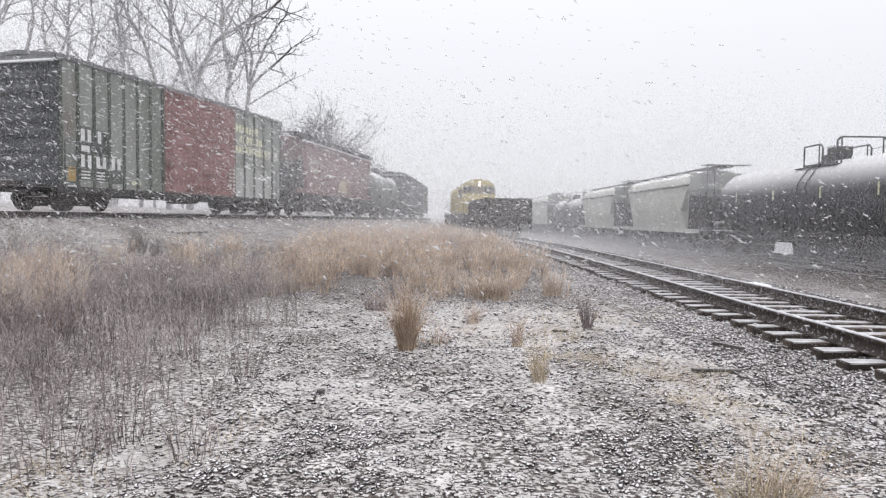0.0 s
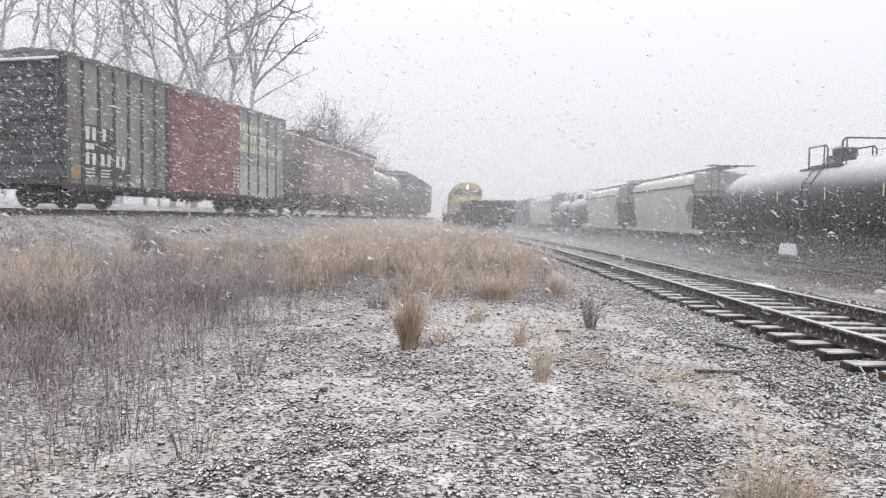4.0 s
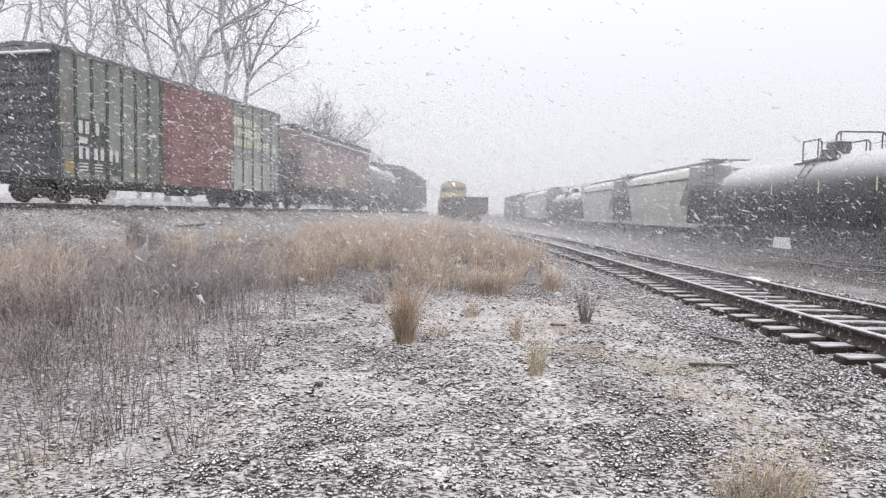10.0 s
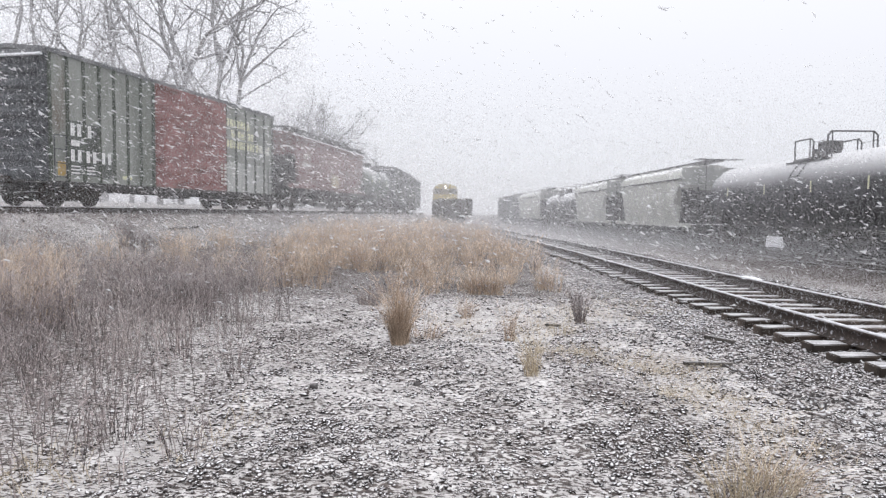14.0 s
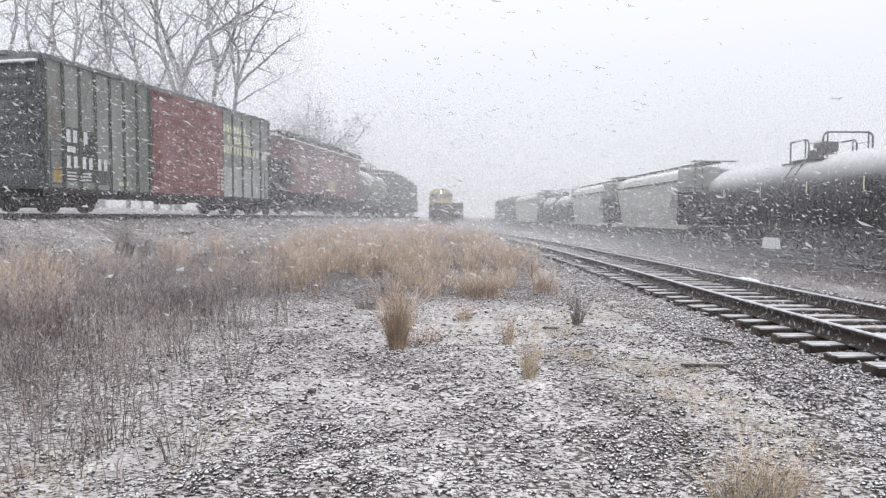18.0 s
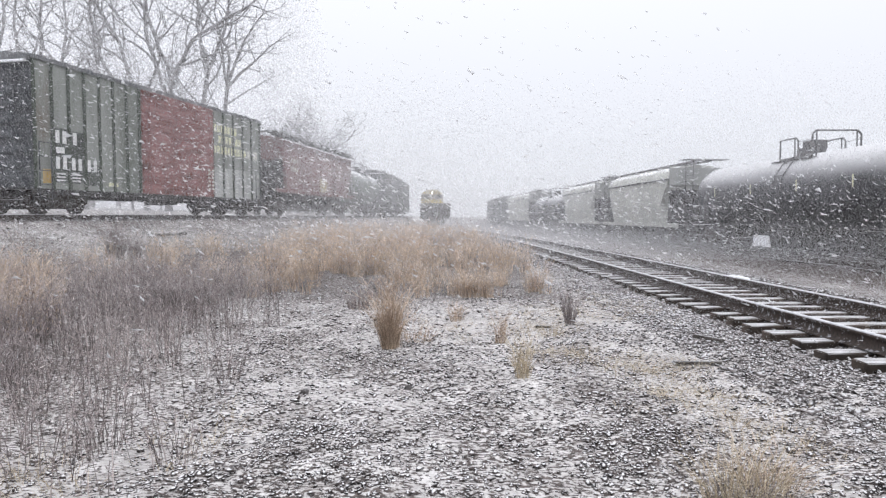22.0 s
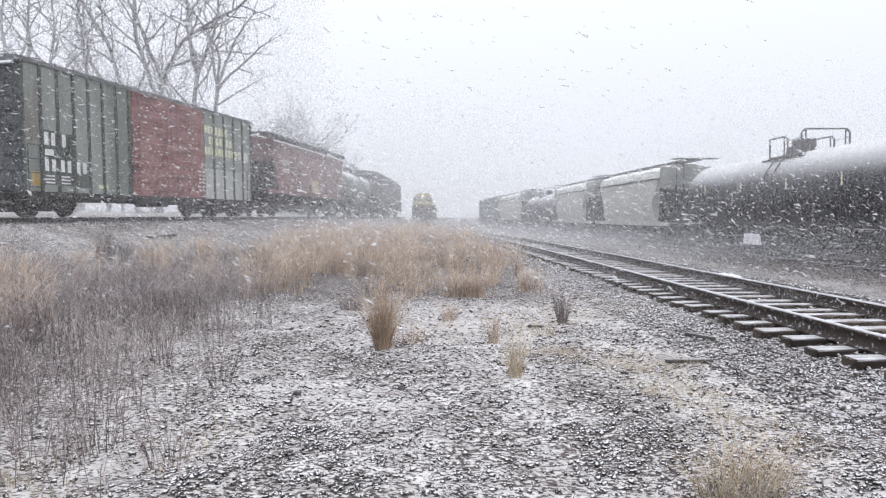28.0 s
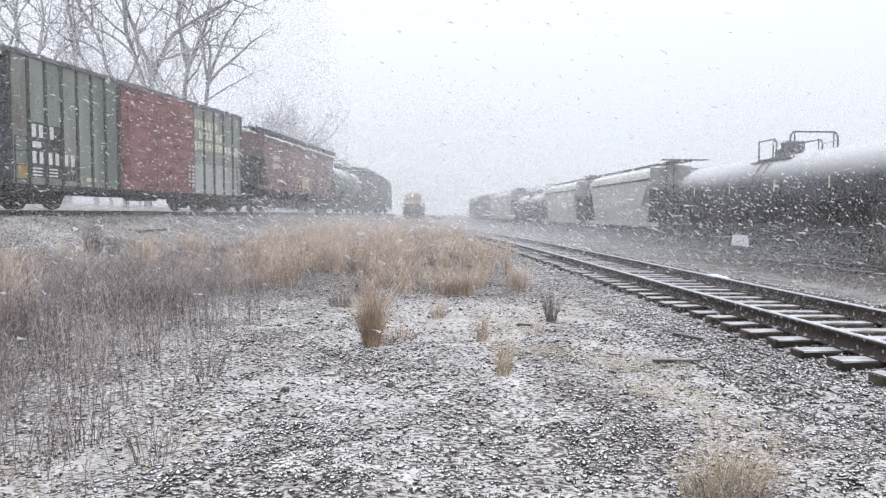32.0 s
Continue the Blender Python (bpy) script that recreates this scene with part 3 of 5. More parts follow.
def boxcar(label, L, sill, eave, side="olive", end="dark_end", door=True, marks=True):
    """A high-cube boxcar: ribbed sides, corrugated ends and double doors."""
    car = tagged(new("boxcar"), label, "boxcar")
    h, W = L / 2, 1.52
    bm = B()
    prism(bm, [(-W, sill), (W, sill), (W, eave), (-W, eave)], -h + 0.06, h - 0.06)
    part("body", bm, M[side], car, "faded olive-grey steel sides")
    bm = B()
    prism(bm, [(-W - 0.06, eave - 0.10), (-W - 0.06, eave + 0.03), (0, eave + 0.20), (W + 0.06, eave + 0.03), (W + 0.06, eave - 0.10), (0, eave + 0.06)], -h - 0.02, h + 0.02)
    k = round(L / 1.0)
    for i in range(k):
        x = -h + 0.5 + i * (L - 1) / (k - 1)
        prism(bm, [(-W - 0.05, eave + 0.03), (0, eave + 0.20), (W + 0.05, eave + 0.03), (W + 0.05, eave + 0.07), (0, eave + 0.245), (-W - 0.05, eave + 0.07)], x - 0.05, x + 0.05)
    part("roof", bm, M["roof"], car, "snow-dusted galvanised roof with cross ribs")
    door_a, door_b = -0.152 * L, 0.182 * L
    rib = shared("rib_%d" % round(eave * 100), lambda q: box(q, -0.05, 0.05, -0.045, 0.045, sill - 0.02, eave - 0.09, 0.018), M["side_rib"])
    xs = [-h + 0.10 + i * (door_a + h - 0.2) / 7 for i in range(8)] + [door_b + 0.12 + i * (h - door_b - 0.22) / 5 for i in range(6)]
    for s in (-1, 1):
        for x in xs:
            put("side_rib", rib, car, pose(x, s * (W + 0.03), 0))
        bm = B()
        prism(bm, [(-W - 0.07, sill - 0.16), (-W - 0.07, sill + 0.02), (-W + 0.1, sill + 0.02), (-W + 0.1, sill - 0.16)] if s < 0 else
              [(W - 0.1, sill - 0.16), (W - 0.1, sill + 0.02), (W + 0.07, sill + 0.02), (W + 0.07, sill - 0.16)], -h + 0.05, h - 0.05)
        part("side_sill", bm, M["under"], car)
        if door:
            mid = (door_a + door_b) / 2
            for a, b in ((door_a, mid - 0.03), (mid + 0.03, door_b)):
                bm = B()
                y = s * (W + 0.05)
                n, z = 26, sill + 0.03
                pitch = (eave - 0.12 - z) / n
                out = []
                for i in range(n):
                    out += [(y + s * 0.055, z + i * pitch), (y + s * 0.055, z + (i + 0.25) * pitch), (y + s * 0.08, z + (i + 0.4) * pitch), (y + s * 0.08, z + (i + 0.85) * pitch)]
                out.append((y + s * 0.055, eave - 0.12))
                prism(bm, [(y, sill + 0.03)] + out + [(y, eave - 0.12)], a, b)
                dr = part("door", bm, M["red_door"], car, "faded red corrugated steel door")
                bm = B()
                for x in (a + 0.35, b - 0.35):
                    tube(bm, (x, y + s * 0.14, sill + 0.1), (x, y + s * 0.14, eave - 0.2), 0.025, 6)
                part("lock_rod", bm, M["red_door"], dr)
            bm = B()
            box(bm, door_a - 2.0, door_b + 2.2, min(y, y + s * 0.1), max(y, y + s * 0.1), sill - 0.08, sill + 0.02)
            part("door_track", bm, M["under"], car)
    # ends with pressed horizontal corrugations
    for s in (-1, 1):
        bm = B()
        x = s * (h - 0.06)
        n, pitch, out = 9, (eave - sill) / 9, []
        for i in range(n):
            z = sill + i * pitch
            out += [(x + s * 0.03, z), (x + s * 0.03, z + 0.3 * pitch), (x + s * 0.12, z + 0.5 * pitch), (x + s * 0.12, z + 0.75 * pitch)]
        slab_xz(bm, [(x - s * 0.02, sill)] + out + [(x + s * 0.03, eave), (x - s * 0.02, eave)], -W, W)
        e = part("end_panel", bm, M[end], car, "dark corrugated steel end")
        bm = B()
        box(bm, min(x, x + s * 0.16), max(x, x + s * 0.16), -W - 0.02, W + 0.02, eave - 0.16, eave - 0.02)
        part("cap_rail", bm, M["roof"], e, "pale snow-lined cap rail")
        bm = B()
        box(bm, min(x + s * 0.1, x + s * 0.24), max(x + s * 0.1, x + s * 0.24), -W + 0.05, W - 0.05, eave - 0.24, eave - 0.17, 0.01)
        part("snow_line", bm, M["snow"], e, "white snow on a ledge below the roof")
        ladder(car, x + s * 0.14, -W + 0.35, sill, eave - 0.2, False, mat="dark_end")
        for y in (-W - 0.09, W + 0.09):
            ladder(car, x - s * 0.38, y, sill - 0.3, sill + 1.5, True, "grab_ladder", "dark_end", 0.5)
        bm = B()
        box(bm, min(x + s * .1, x + s * 0.7), max(x + s * .1, x + s * 0.7), -W + 0.2, W - 0.2, sill - 0.02, sill + 0.03)
        part("end_platform", bm, M["under"], car)
    bm = B()
    tube(bm, (-h - 0.14, 0.6, 2.6), (-h - 0.2, 0.6, 2.6), 0.28, 16)
    part("hand_brake", bm, M["under"], car)
    bm = B()
    box(bm, -h + 0.1, h - 0.1, -0.22, 0.22, sill - 0.25, sill + 0.02)
    part("centre_sill", bm, M["under"], car)
    bm = B()
    tube(bm, (-0.9, -0.75, 0.62), (0.1, -0.75, 0.62), 0.2, 12)
    part("air_tank", bm, M["under"], car)
    bm = B()
    box(bm, 0.5, 1.0, -0.9, -0.5, 0.45, 0.75, 0.03)
    part("brake_valve", bm, M["under"], car)
    if marks:
        boxcar_marks(car, L, sill, eave, W, door_a, door_b)
    running_gear(car, h, h - 1.8)
    return car


def mark(car, rows, y, mat, name="marking", label=""):
    """Flat painted patches on a side: rows of x0, x1, z0, z1."""
    for a, b, c, d in rows:
        bm = B()
        box(bm, a, b, y - 0.004, y, c, d)
        part(name, bm, M[mat], car, label)


def boxcar_marks(car, L, sill, eave, W, da, db):
    h, y = L / 2, -W - 0.004
    # dark patch behind the white reporting marks, which are plain bars
    p = (da + h - 0.2) / 7
    x0 = -h + 0.10
    mark(car, [(x0 + 1.1 * p, x0 + 1.95 * p, sill + 0.25, sill + 2.05), (x0 + 2.05 * p, x0 + 2.95 * p, sill + 0.25, sill + 2.0), (x0 + 3.05 * p, x0 + 3.9 * p, sill + 0.2, sill + 0.95)], y, "patch_dark", "overpainted_patch", "dark overpainted patch behind the markings")
    rows = []
    for dx, n in ((1.2, 2), (2.25, 1)):           # the upper line
        rows += [(x0 + dx * p + i * 0.30, x0 + dx * p + i * 0.30 + 0.17, sill + 1.55, sill + 1.97) for i in range(n)]
    for dx in (1.2, 2.15, 3.15):                  # the lower line
        rows += [(x0 + dx * p + i * 0.30, x0 + dx * p + i * 0.30 + 0.16, sill + 0.70, sill + 1.10) for i in range(2)]
    rows += [(x0 + 1.22 * p, x0 + 1.72 * p, sill + 1.22, sill + 1.42)]
    for i in range(3):
        for dx in (1.2, 2.15):
            rows.append((x0 + dx * p, x0 + (dx + 0.55) * p, sill + 0.30 + i * 0.11, sill + 0.35 + i * 0.11))
    mark(car, rows, y - 0.004, "white_mark", "marking", "white stencilled bars")
    mark(car, [(x0 + 0.42 * p, x0 + 0.92 * p, sill + 0.2, sill + 0.66)], y - 0.002, "amber", "placard", "amber reflective placard")
    mark(car, [(x0 + 4.6 * p, x0 + 5.3 * p, sill + 0.22, sill + 0.36)], y - 0.002, "yellow_mark", "placard", "yellow stencil bar")
    # pale yellow lettering beyond the door, three lines of bars on the panels
    q = (h - db - 0.22) / 5
    xr = db + 0.12
    rows = []
    for z, a, b in ((3.12, 0.12, 2.3), (2.62, 0.55, 3.0), (2.12, 0.1, 3.4)):
        i = a
        while i < b:
            if abs(i - round(i)) > 0.08:
                rows.append((xr + i * q, xr + (i + 0.25) * q, sill + z, sill + z + 0.36))
            i += 0.34
    mark(car, rows, y - 0.004, "yellow_mark", "lettering", "pale yellow lettering in plain bars")
    mark(car, [(xr + 3.5 * q, xr + 3.85 * q, sill + 2.1, sill + 2.5), (xr + 4.2 * q, xr + 4.7 * q, sill + 2.05, sill + 2.5)], y - 0.004, "patch_white", "marking", "whitish stencilled bars")
    mark(car, [(xr + 0.05 * q, h - 0.15, sill + 0.05, sill + 1.45)], y + 0.001, "chalk", "repainted_panel", "chalky grey repainted lower panel")
    rows = [(db - 0.55, db - 0.05, sill + 0.35 + i * 0.17, sill + 0.44 + i * 0.17) for i in range(6)]
    mark(car, rows, -W - 0.165, "patch_white", "data_stencil", "small white data stencils on the door")


def covered_hopper(label, L, body, eave, sill, top, color, arched=False, wide=1.55, bays=3, patch=False, walks=(0.0,)):
    """A covered hopper: bulging sides with sloped ends, hatches and a roof walk, open end cages and hopper chutes."""
    car = tagged(new("covered_hopper"), label, "hopper car")
    h, hb, W = L / 2, body / 2, wide
    bm = B()
    prof = []
    n = 7
    for i in range(n + 1):                       # side bulges outwards a little at mid height
        u = i / n
        prof.append((W - 0.16 + 0.16 * math.sin(math.pi * min(1, 0.18 + u * 0.75)), sill + u * (eave - sill)))
    chord = eave
    roofp = [(W * 0.55, eave + 0.30), (0.0, eave + 0.36)]
    if arched:                                   # barrel sides that round over into the roof above the chord
        chord = sill + 0.78 * (eave + 0.3 - sill)
        prof = [(W - 0.20 * (1 - min(1.0, 2.2 * u * (1.5 - u))), sill + u * (chord - sill)) for u in np.linspace(0, 1, 8)]
        roofp = [(W - 0.03, chord + 0.14), (W - 0.09, chord + 0.30), (W - 0.19, chord + 0.45), (W - 0.36, chord + 0.58),
                 (W * 0.5, eave + 0.32), (0.0, eave + 0.36)]
    right = prof + roofp
    full = right + [(-a, b) for a, b in reversed(right[:-1])]
    # the ends slope inwards below mid height, those of barrel sides in a curve from the chord down
    ring = []
    for s in (-1, 1):
        if arched:
            cut = [1.35 * smooth01(-0.1, 0.6, (chord - z) / (chord - sill)) - 0.45 * smooth01(0.6, 1.0, (chord - z) / (chord - sill)) for y, z in full]
        else:
            cut = [0.9 * max(0, (eave - 1.1 - z) / (eave - 1.1 - sill)) ** 0.8 for y, z in full]
        ring.append([bm.verts.new((s * (hb - c), y, z)) for c, (y, z) in zip(cut, full)])
    k = len(full)
    for i in range(k):
        bm.faces.new((ring[0][i], ring[0][(i + 1) % k], ring[1][(i + 1) % k], ring[1][i]))
    bm.faces.new(ring[0][::-1])
    bm.faces.new(ring[1])
    part("body", bm, M[color], car)
    bm = B()
    for s in (-1, 1):
        y = s * W
        box(bm, -hb, hb, min(y, y + s * 0.07), max(y, y + s * 0.07), chord - 0.07, chord + (0.03 if arched else 0.07), 0.015)
    part("top_chord", bm, M["under" if arched else color], car, "dark top chord along the shoulder" if arched else "snow-lined top chord")
    if patch:
        for s in (-1, 1):
            bm = B()
            y = s * (W + 0.035)
            box(bm, -hb, hb, y - 0.05, y + 0.05, eave + 0.06, eave + 0.14, 0.02)
            part("snow_line", bm, M["snow"], car, "white snow lying along the top chord")
    for s in (-1, 1):
        bm = B()
        y = s * (W - 0.1)
        box(bm, -h + 0.3, h - 0.3, min(y, y + s * 0.09), max(y, y + s * 0.09), sill - 0.16, sill + 0.07)
        part("side_sill", bm, M[color], car)
    # roof walk on brackets
    for wy in walks:
        bm = B()
        ww = 0.36 if len(walks) == 1 else 0.24
        box(bm, -h + 0.4, h - 0.4, wy - ww, wy + ww, top - (0.13 if len(walks) == 1 else 0.20), top)
        part("roof_walk", bm, M["under"], car, "grated roof walkway")
        for x in np.linspace(-hb + 0.4, hb - 0.4, 8):
            bm = B()
            tube(bm, (x, wy - 0.1, top - 0.04), (x, wy - 0.1, eave + 0.08), 0.02, 5)
            part("walk_bracket", bm, M["roof"], car)
    for x in np.linspace(-hb + 1.2, hb - 1.2, 6):
        for y in (-0.72, 0.72):
            bm = B()
            tube(bm, (x, y, eave + 0.16), (x, y, eave + 0.36), 0.33, 14)
            part("hatch", bm, M[color], car)
    for s in (-1, 1):
        # end bulkhead, posts and cage
        bm = B()
        x = s * (hb - 0.02)
        low = eave - (0.75 if arched else 1.05)
        slab_xz(bm, [(x, low), (x + s * 0.05, low), (x + s * 0.05, eave + 0.2), (x, eave + 0.2)], -W + 0.03, W - 0.03)
        # grey cars get the darker shade tone on their end sheets
        part("end_bulkhead", bm, M["hopper_end" if color == "hopper_grey" else color], car, "grey end sheet")
        # dark panel stands in for the shade below the slope sheet
        bm = B()
        slab_xz(bm, [(x - s * 0.5, sill), (x - s * 0.44, sill), (x - s * 0.06, eave - 1.05), (x - s * 0.12, eave - 1.05)], -W + 0.12, W - 0.12)
        part("slope_brace", bm, M["under"], car, "dark panel for the shade under the slope sheet")
        bm = B()
        for y in (-W + 0.1, W - 0.1):
            box(bm, x - 0.06, x + 0.06, y - 0.06, y + 0.06, sill, eave - 1.0)
            tube(bm, (s * (h - 0.45), y, sill), (s * (hb - 0.1), y, eave - 1.0), 0.04, 6)
        for y in (-0.5, 0.5):
            box(bm, s * (hb - 0.3) - 0.05, s * (hb - 0.3) + 0.05, y - 0.05, y + 0.05, sill, eave - 0.9)
        part("end_post", bm, M["under"], car)
        bm = B()
        box(bm, min(s * (hb - 0.8), s * (h - 0.25)), max(s * (hb - 0.8), s * (h - 0.25)), -W + 0.1, W - 0.1, sill - 0.06, sill)
        part("end_platform", bm, M["under"], car)
        for y in (-W + 0.12, W - 0.12):
            ladder(car, s * (h - 0.5), y, sill - 0.4, eave - 1.0, True, w=0.4)
        ladder(car, s * (h - 0.28), 0.9, sill, top, False, w=0.4)
        bm = B()
        box(bm, s * (h - 0.5) - 0.3, s * (h - 0.5) + 0.3, -W + 0.3, W - 0.3, top - 0.05, top - 0.01)
        part("crossover_walk", bm, M["roof"], car)
        bm = B()
        tube(bm, (s * (hb + 0.35), -0.5, 1.35), (s * (hb + 0.35), 0.4, 1.35), 0.22, 12)
        part("brake_cylinder", bm, M["under"], car)
    for i in range(bays):
        x = (i - (bays - 1) / 2) * (body - 3.0) / max(1, bays - 0.35)
        bm = B()
        a, b = 1.35, 0.35
        lo = [bm.verts.new((x + u * b, v * 0.5, 0.42)) for u, v in ((-1, -1), (1, -1), (1, 1), (-1, 1))]
        hi = [bm.verts.new((x + u * a, v * (W - 0.25), sill)) for u, v in ((-1, -1), (1, -1), (1, 1), (-1, 1))]
        for j in range(4):
            bm.faces.new((lo[j], lo[(j + 1) % 4], hi[(j + 1) % 4], hi[j]))
        bm.faces.new(lo)
        bm.faces.new(hi[::-1])
        c = part("chute", bm, M["under"], car, "dark outlet chute")
        bm = B()
        box(bm, x - 0.42, x + 0.42, -0.62, 0.62, 0.32, 0.44, 0.02)
        part("outlet_gate", bm, M["truck"], c)
    bm = B()
    box(bm, -h + 0.2, h - 0.2, -0.2, 0.2, sill - 0.35, sill - 0.05)
    part("centre_sill", bm, M["under"], car)
    if patch:
        y = -W - 0.012
        mark(car, [(-0.6, 1.0, sill + 0.1, sill + 0.95)], y, "cream", "pale_patch", "pale cream square patch")
        rows = [(-hb + 1.3 + i * 0.32, -hb + 1.53 + i * 0.32, z, z + 0.26) for z in (sill + 1.15, sill + 1.65) for i in range(4)]
        mark(car, rows, y, "patch_white", "marking", "faded white stencilled bars")
    running_gear(car, h, h - 1.9)
    return car


def tank_car(label, L, tank_l, r, top, color, platform=True):
    """A tank car: a cylinder with domed heads on saddles, platform and railings over the manway."""
    car = tagged(new("tank_car"), label, "tank car")
    h, zc = L / 2, top - r
    bm = B()
    ht = tank_l / 2
    prof = [(-ht, 0.02), (-ht + 0.03, 0.35 * r), (-ht + 0.13, 0.65 * r), (-ht + 0.3, 0.87 * r), (-ht + 0.52, 0.97 * r), (-ht + 0.75, r)]
    prof = prof + [(-x, q) for x, q in reversed(prof)]
    seg, rings = 48, []
    for x, q in prof:
        rings.append([bm.verts.new((x, q * math.cos(k * math.tau / seg), zc + q * math.sin(k * math.tau / seg))) for k in range(seg)])
    for a, b in zip(rings, rings[1:]):
        for k in range(seg):
            bm.faces.new((a[k], a[(k + 1) % seg], b[(k + 1) % seg], b[k]))
    bm.faces.new(rings[0][::-1])
    bm.faces.new(rings[-1])
    part("tank", bm, M[color], car, "snow-capped cylindrical tank shell", True)
    for x in (-ht + 0.8, -tank_l / 6, tank_l / 6, ht - 0.8):
        bm = B()
        a = [[bm.verts.new((x + dx, (r + dr) * math.cos(k * math.tau / seg), zc + (r + dr) * math.sin(k * math.tau / seg))) for k in range(seg)] for dx, dr in ((-0.05, 0.0), (-0.04, 0.014), (0.04, 0.014), (0.05, 0.0))]
        for p, q in zip(a, a[1:]):
            for k in range(seg):
                bm.faces.new((p[k], p[(k + 1) % seg], q[(k + 1) % seg], q[k]))
        part("weld_band", bm, M[color], car, "", True)
    for s in (-1, 1):
        bm = B()
        x = s * (ht - 1.5)
        slab = [(-1.35, 1.15), (1.35, 1.15), (1.3, zc - 0.35), (0.9, zc - r * 0.72), (-0.9, zc - r * 0.72), (-1.3, zc - 0.35)]
        prism(bm, slab, x - 0.35, x + 0.35)
        part("saddle", bm, M["under"], car)
        bm = B()
        box(bm, min(s * (ht - 2.6), s * h), max(s * (ht - 2.6), s * h), -0.25, 0.25, 0.75, 1.15)
        box(bm, s * (h - 0.35) - 0.3, s * (h - 0.35) + 0.3, -1.5, 1.5, 1.02, 1.10)
        part("stub_sill", bm, M["under"], car)
        bm = B()
        for y in (-1.45, 1.45):
            pipe(bm, [(s * (h - 0.1), y, 1.1), (s * (h - 0.1), y, 2.15), (s * (ht - 1.0), y, 2.15), (s * (ht - 1.0), y, 1.1)], 0.022)
        pipe(bm, [(s * (h - 0.1), -1.45, 2.1), (s * (h - 0.1), 1.45, 2.1)], 0.022)
        part("end_railing", bm, M["under"], car)
        for y in (-1.5, 1.5):
            ladder(car, s * (h - 0.5), y, 0.5, 1.6, True, w=0.42)
    for y in (-r - 0.02, r + 0.02):
        bm = B()
        sg = math.copysign(1, y)
        pipe(bm, [(-ht + 0.6, y, zc + 0.12), (ht - 0.6, y, zc + 0.12)], 0.011)
        for x in np.linspace(-ht + 0.8, ht - 0.8, 9):
            tube(bm, (x, y - sg * 0.06, zc + 0.12), (x, y + sg * 0.02, zc + 0.12), 0.02, 5)
        part("hand_rail", bm, M["under"], car)
        for x in (-8.0, -4.7, -1.4, 2.1, 5.6):
            bm = B()
            box(bm, x - 0.032, x + 0.032, min(y, y + sg * 0.02), max(y, y + sg * 0.02), zc - 0.06, zc + 0.36)
            part("reflector", bm, M["yellow_mark"], car, "narrow pale yellow reflector strip")
    bm = B()
    tube(bm, (0, 0, zc - r - 0.32), (0, 0, zc - r + 0.1), 0.22, 12)
    part("outlet_valve", bm, M["under"], car)
    # white plate added where bright snow beyond gleams through below the tank
    bm = B()
    slab_xz(bm, [(0.78, 0.28), (2.22, 0.28), (2.14, 0.62), (2.08, 0.74), (0.94, 0.74), (0.88, 0.62)], 1.22, 1.28)
    part("outlet_guard", bm, M["snow"], car, "white plate added for the bright gap under the tank")
    bm = B()
    box(bm, 1.05, 1.95, 1.2, 1.3, 0.80, 0.84)
    for x in (1.15, 1.5, 1.85):
        box(bm, x - 0.03, x + 0.03, 1.1, 1.22, 0.74, zc - r * 0.45)
    part("guard_hanger", bm, M["under"], car)
    bm = B()
    tube(bm, (-3.6, -0.5, 0.8), (-2.5, -0.5, 0.8), 0.2, 12)
    part("air_tank", bm, M["under"], car)
    bm = B()
    box(bm, 2.2, 2.9, -0.6, -0.2, 0.6, 1.0, 0.03)
    part("brake_valve", bm, M["under"], car)
    if platform:
        px, pw, pz, ph = 1.45, 0.92, top - 0.24, 0.98
        bm = B()
        for s in (-1, 1):
            box(bm, -px, px, min(s * 0.45, s * pw), max(s * 0.45, s * pw), pz - 0.03, pz + 0.02)
        box(bm, -px, -px + 0.35, -0.45, 0.45, pz - 0.03, pz + 0.02)
        box(bm, px - 0.35, px, -0.45, 0.45, pz - 0.03, pz + 0.02)
        part("platform", bm, M["under"], car, "grated top platform")
        bm = B()            # tall hoop across the near end
        hx = -1.45
        pipe(bm, [(hx, -pw, pz), (hx, -pw, pz + ph - 0.14), (hx, -pw + 0.13, pz + ph), (hx, pw - 0.13, pz + ph), (hx, pw, pz + ph - 0.14), (hx, pw, pz)], 0.034)
        for y in (-pw + 0.16, pw - 0.16):
            tube(bm, (hx, y, pz), (hx, y, pz + ph - 0.02), 0.026, 6)
        part("railing", bm, M["under"], car)
        for s in (-1, 1):
            bm = B()        # hoops along both sides
            pipe(bm, [(0.78, s * pw, pz), (0.78, s * pw, pz + ph - 0.16), (-0.38, s * pw, pz + ph - 0.16), (-0.52, s * pw, pz + ph - 0.30), (-0.52, s * pw, pz)], 0.032)
            tube(bm, (-0.28, s * pw, pz), (-0.28, s * pw, pz + ph - 0.16), 0.026, 6)
            tube(bm, (0.78, s * pw, pz + 0.06), (hx, s * pw, pz + 0.06), 0.04, 6)
            tube(bm, (-0.52, s * pw, pz + ph - 0.34), (hx, s * pw, pz + ph - 0.30), 0.012, 5)
            part("railing", bm, M["under"], car)
            bm = B()        # ladder down the flank
            pts = [(0.3 * k, s * (r + 0.06) * math.cos(a), zc + (r + 0.06) * math.sin(a)) for k in (-1,) for a in (1.15, 0.8, 0.4, 0, -0.4, -0.8)]
            for dx in (0, 0.6):
                pipe(bm, [(x + dx, y, z) for x, y, z in pts], 0.022)
            for x, y, z in pts:
                tube(bm, (x, y, z), (x + 0.6, y, z), 0.016, 5)
            part("ladder", bm, M["under"], car)
        bm = B()
        tube(bm, (0, 0, top - 0.06), (0, 0, top + 0.2), 0.42, 18)
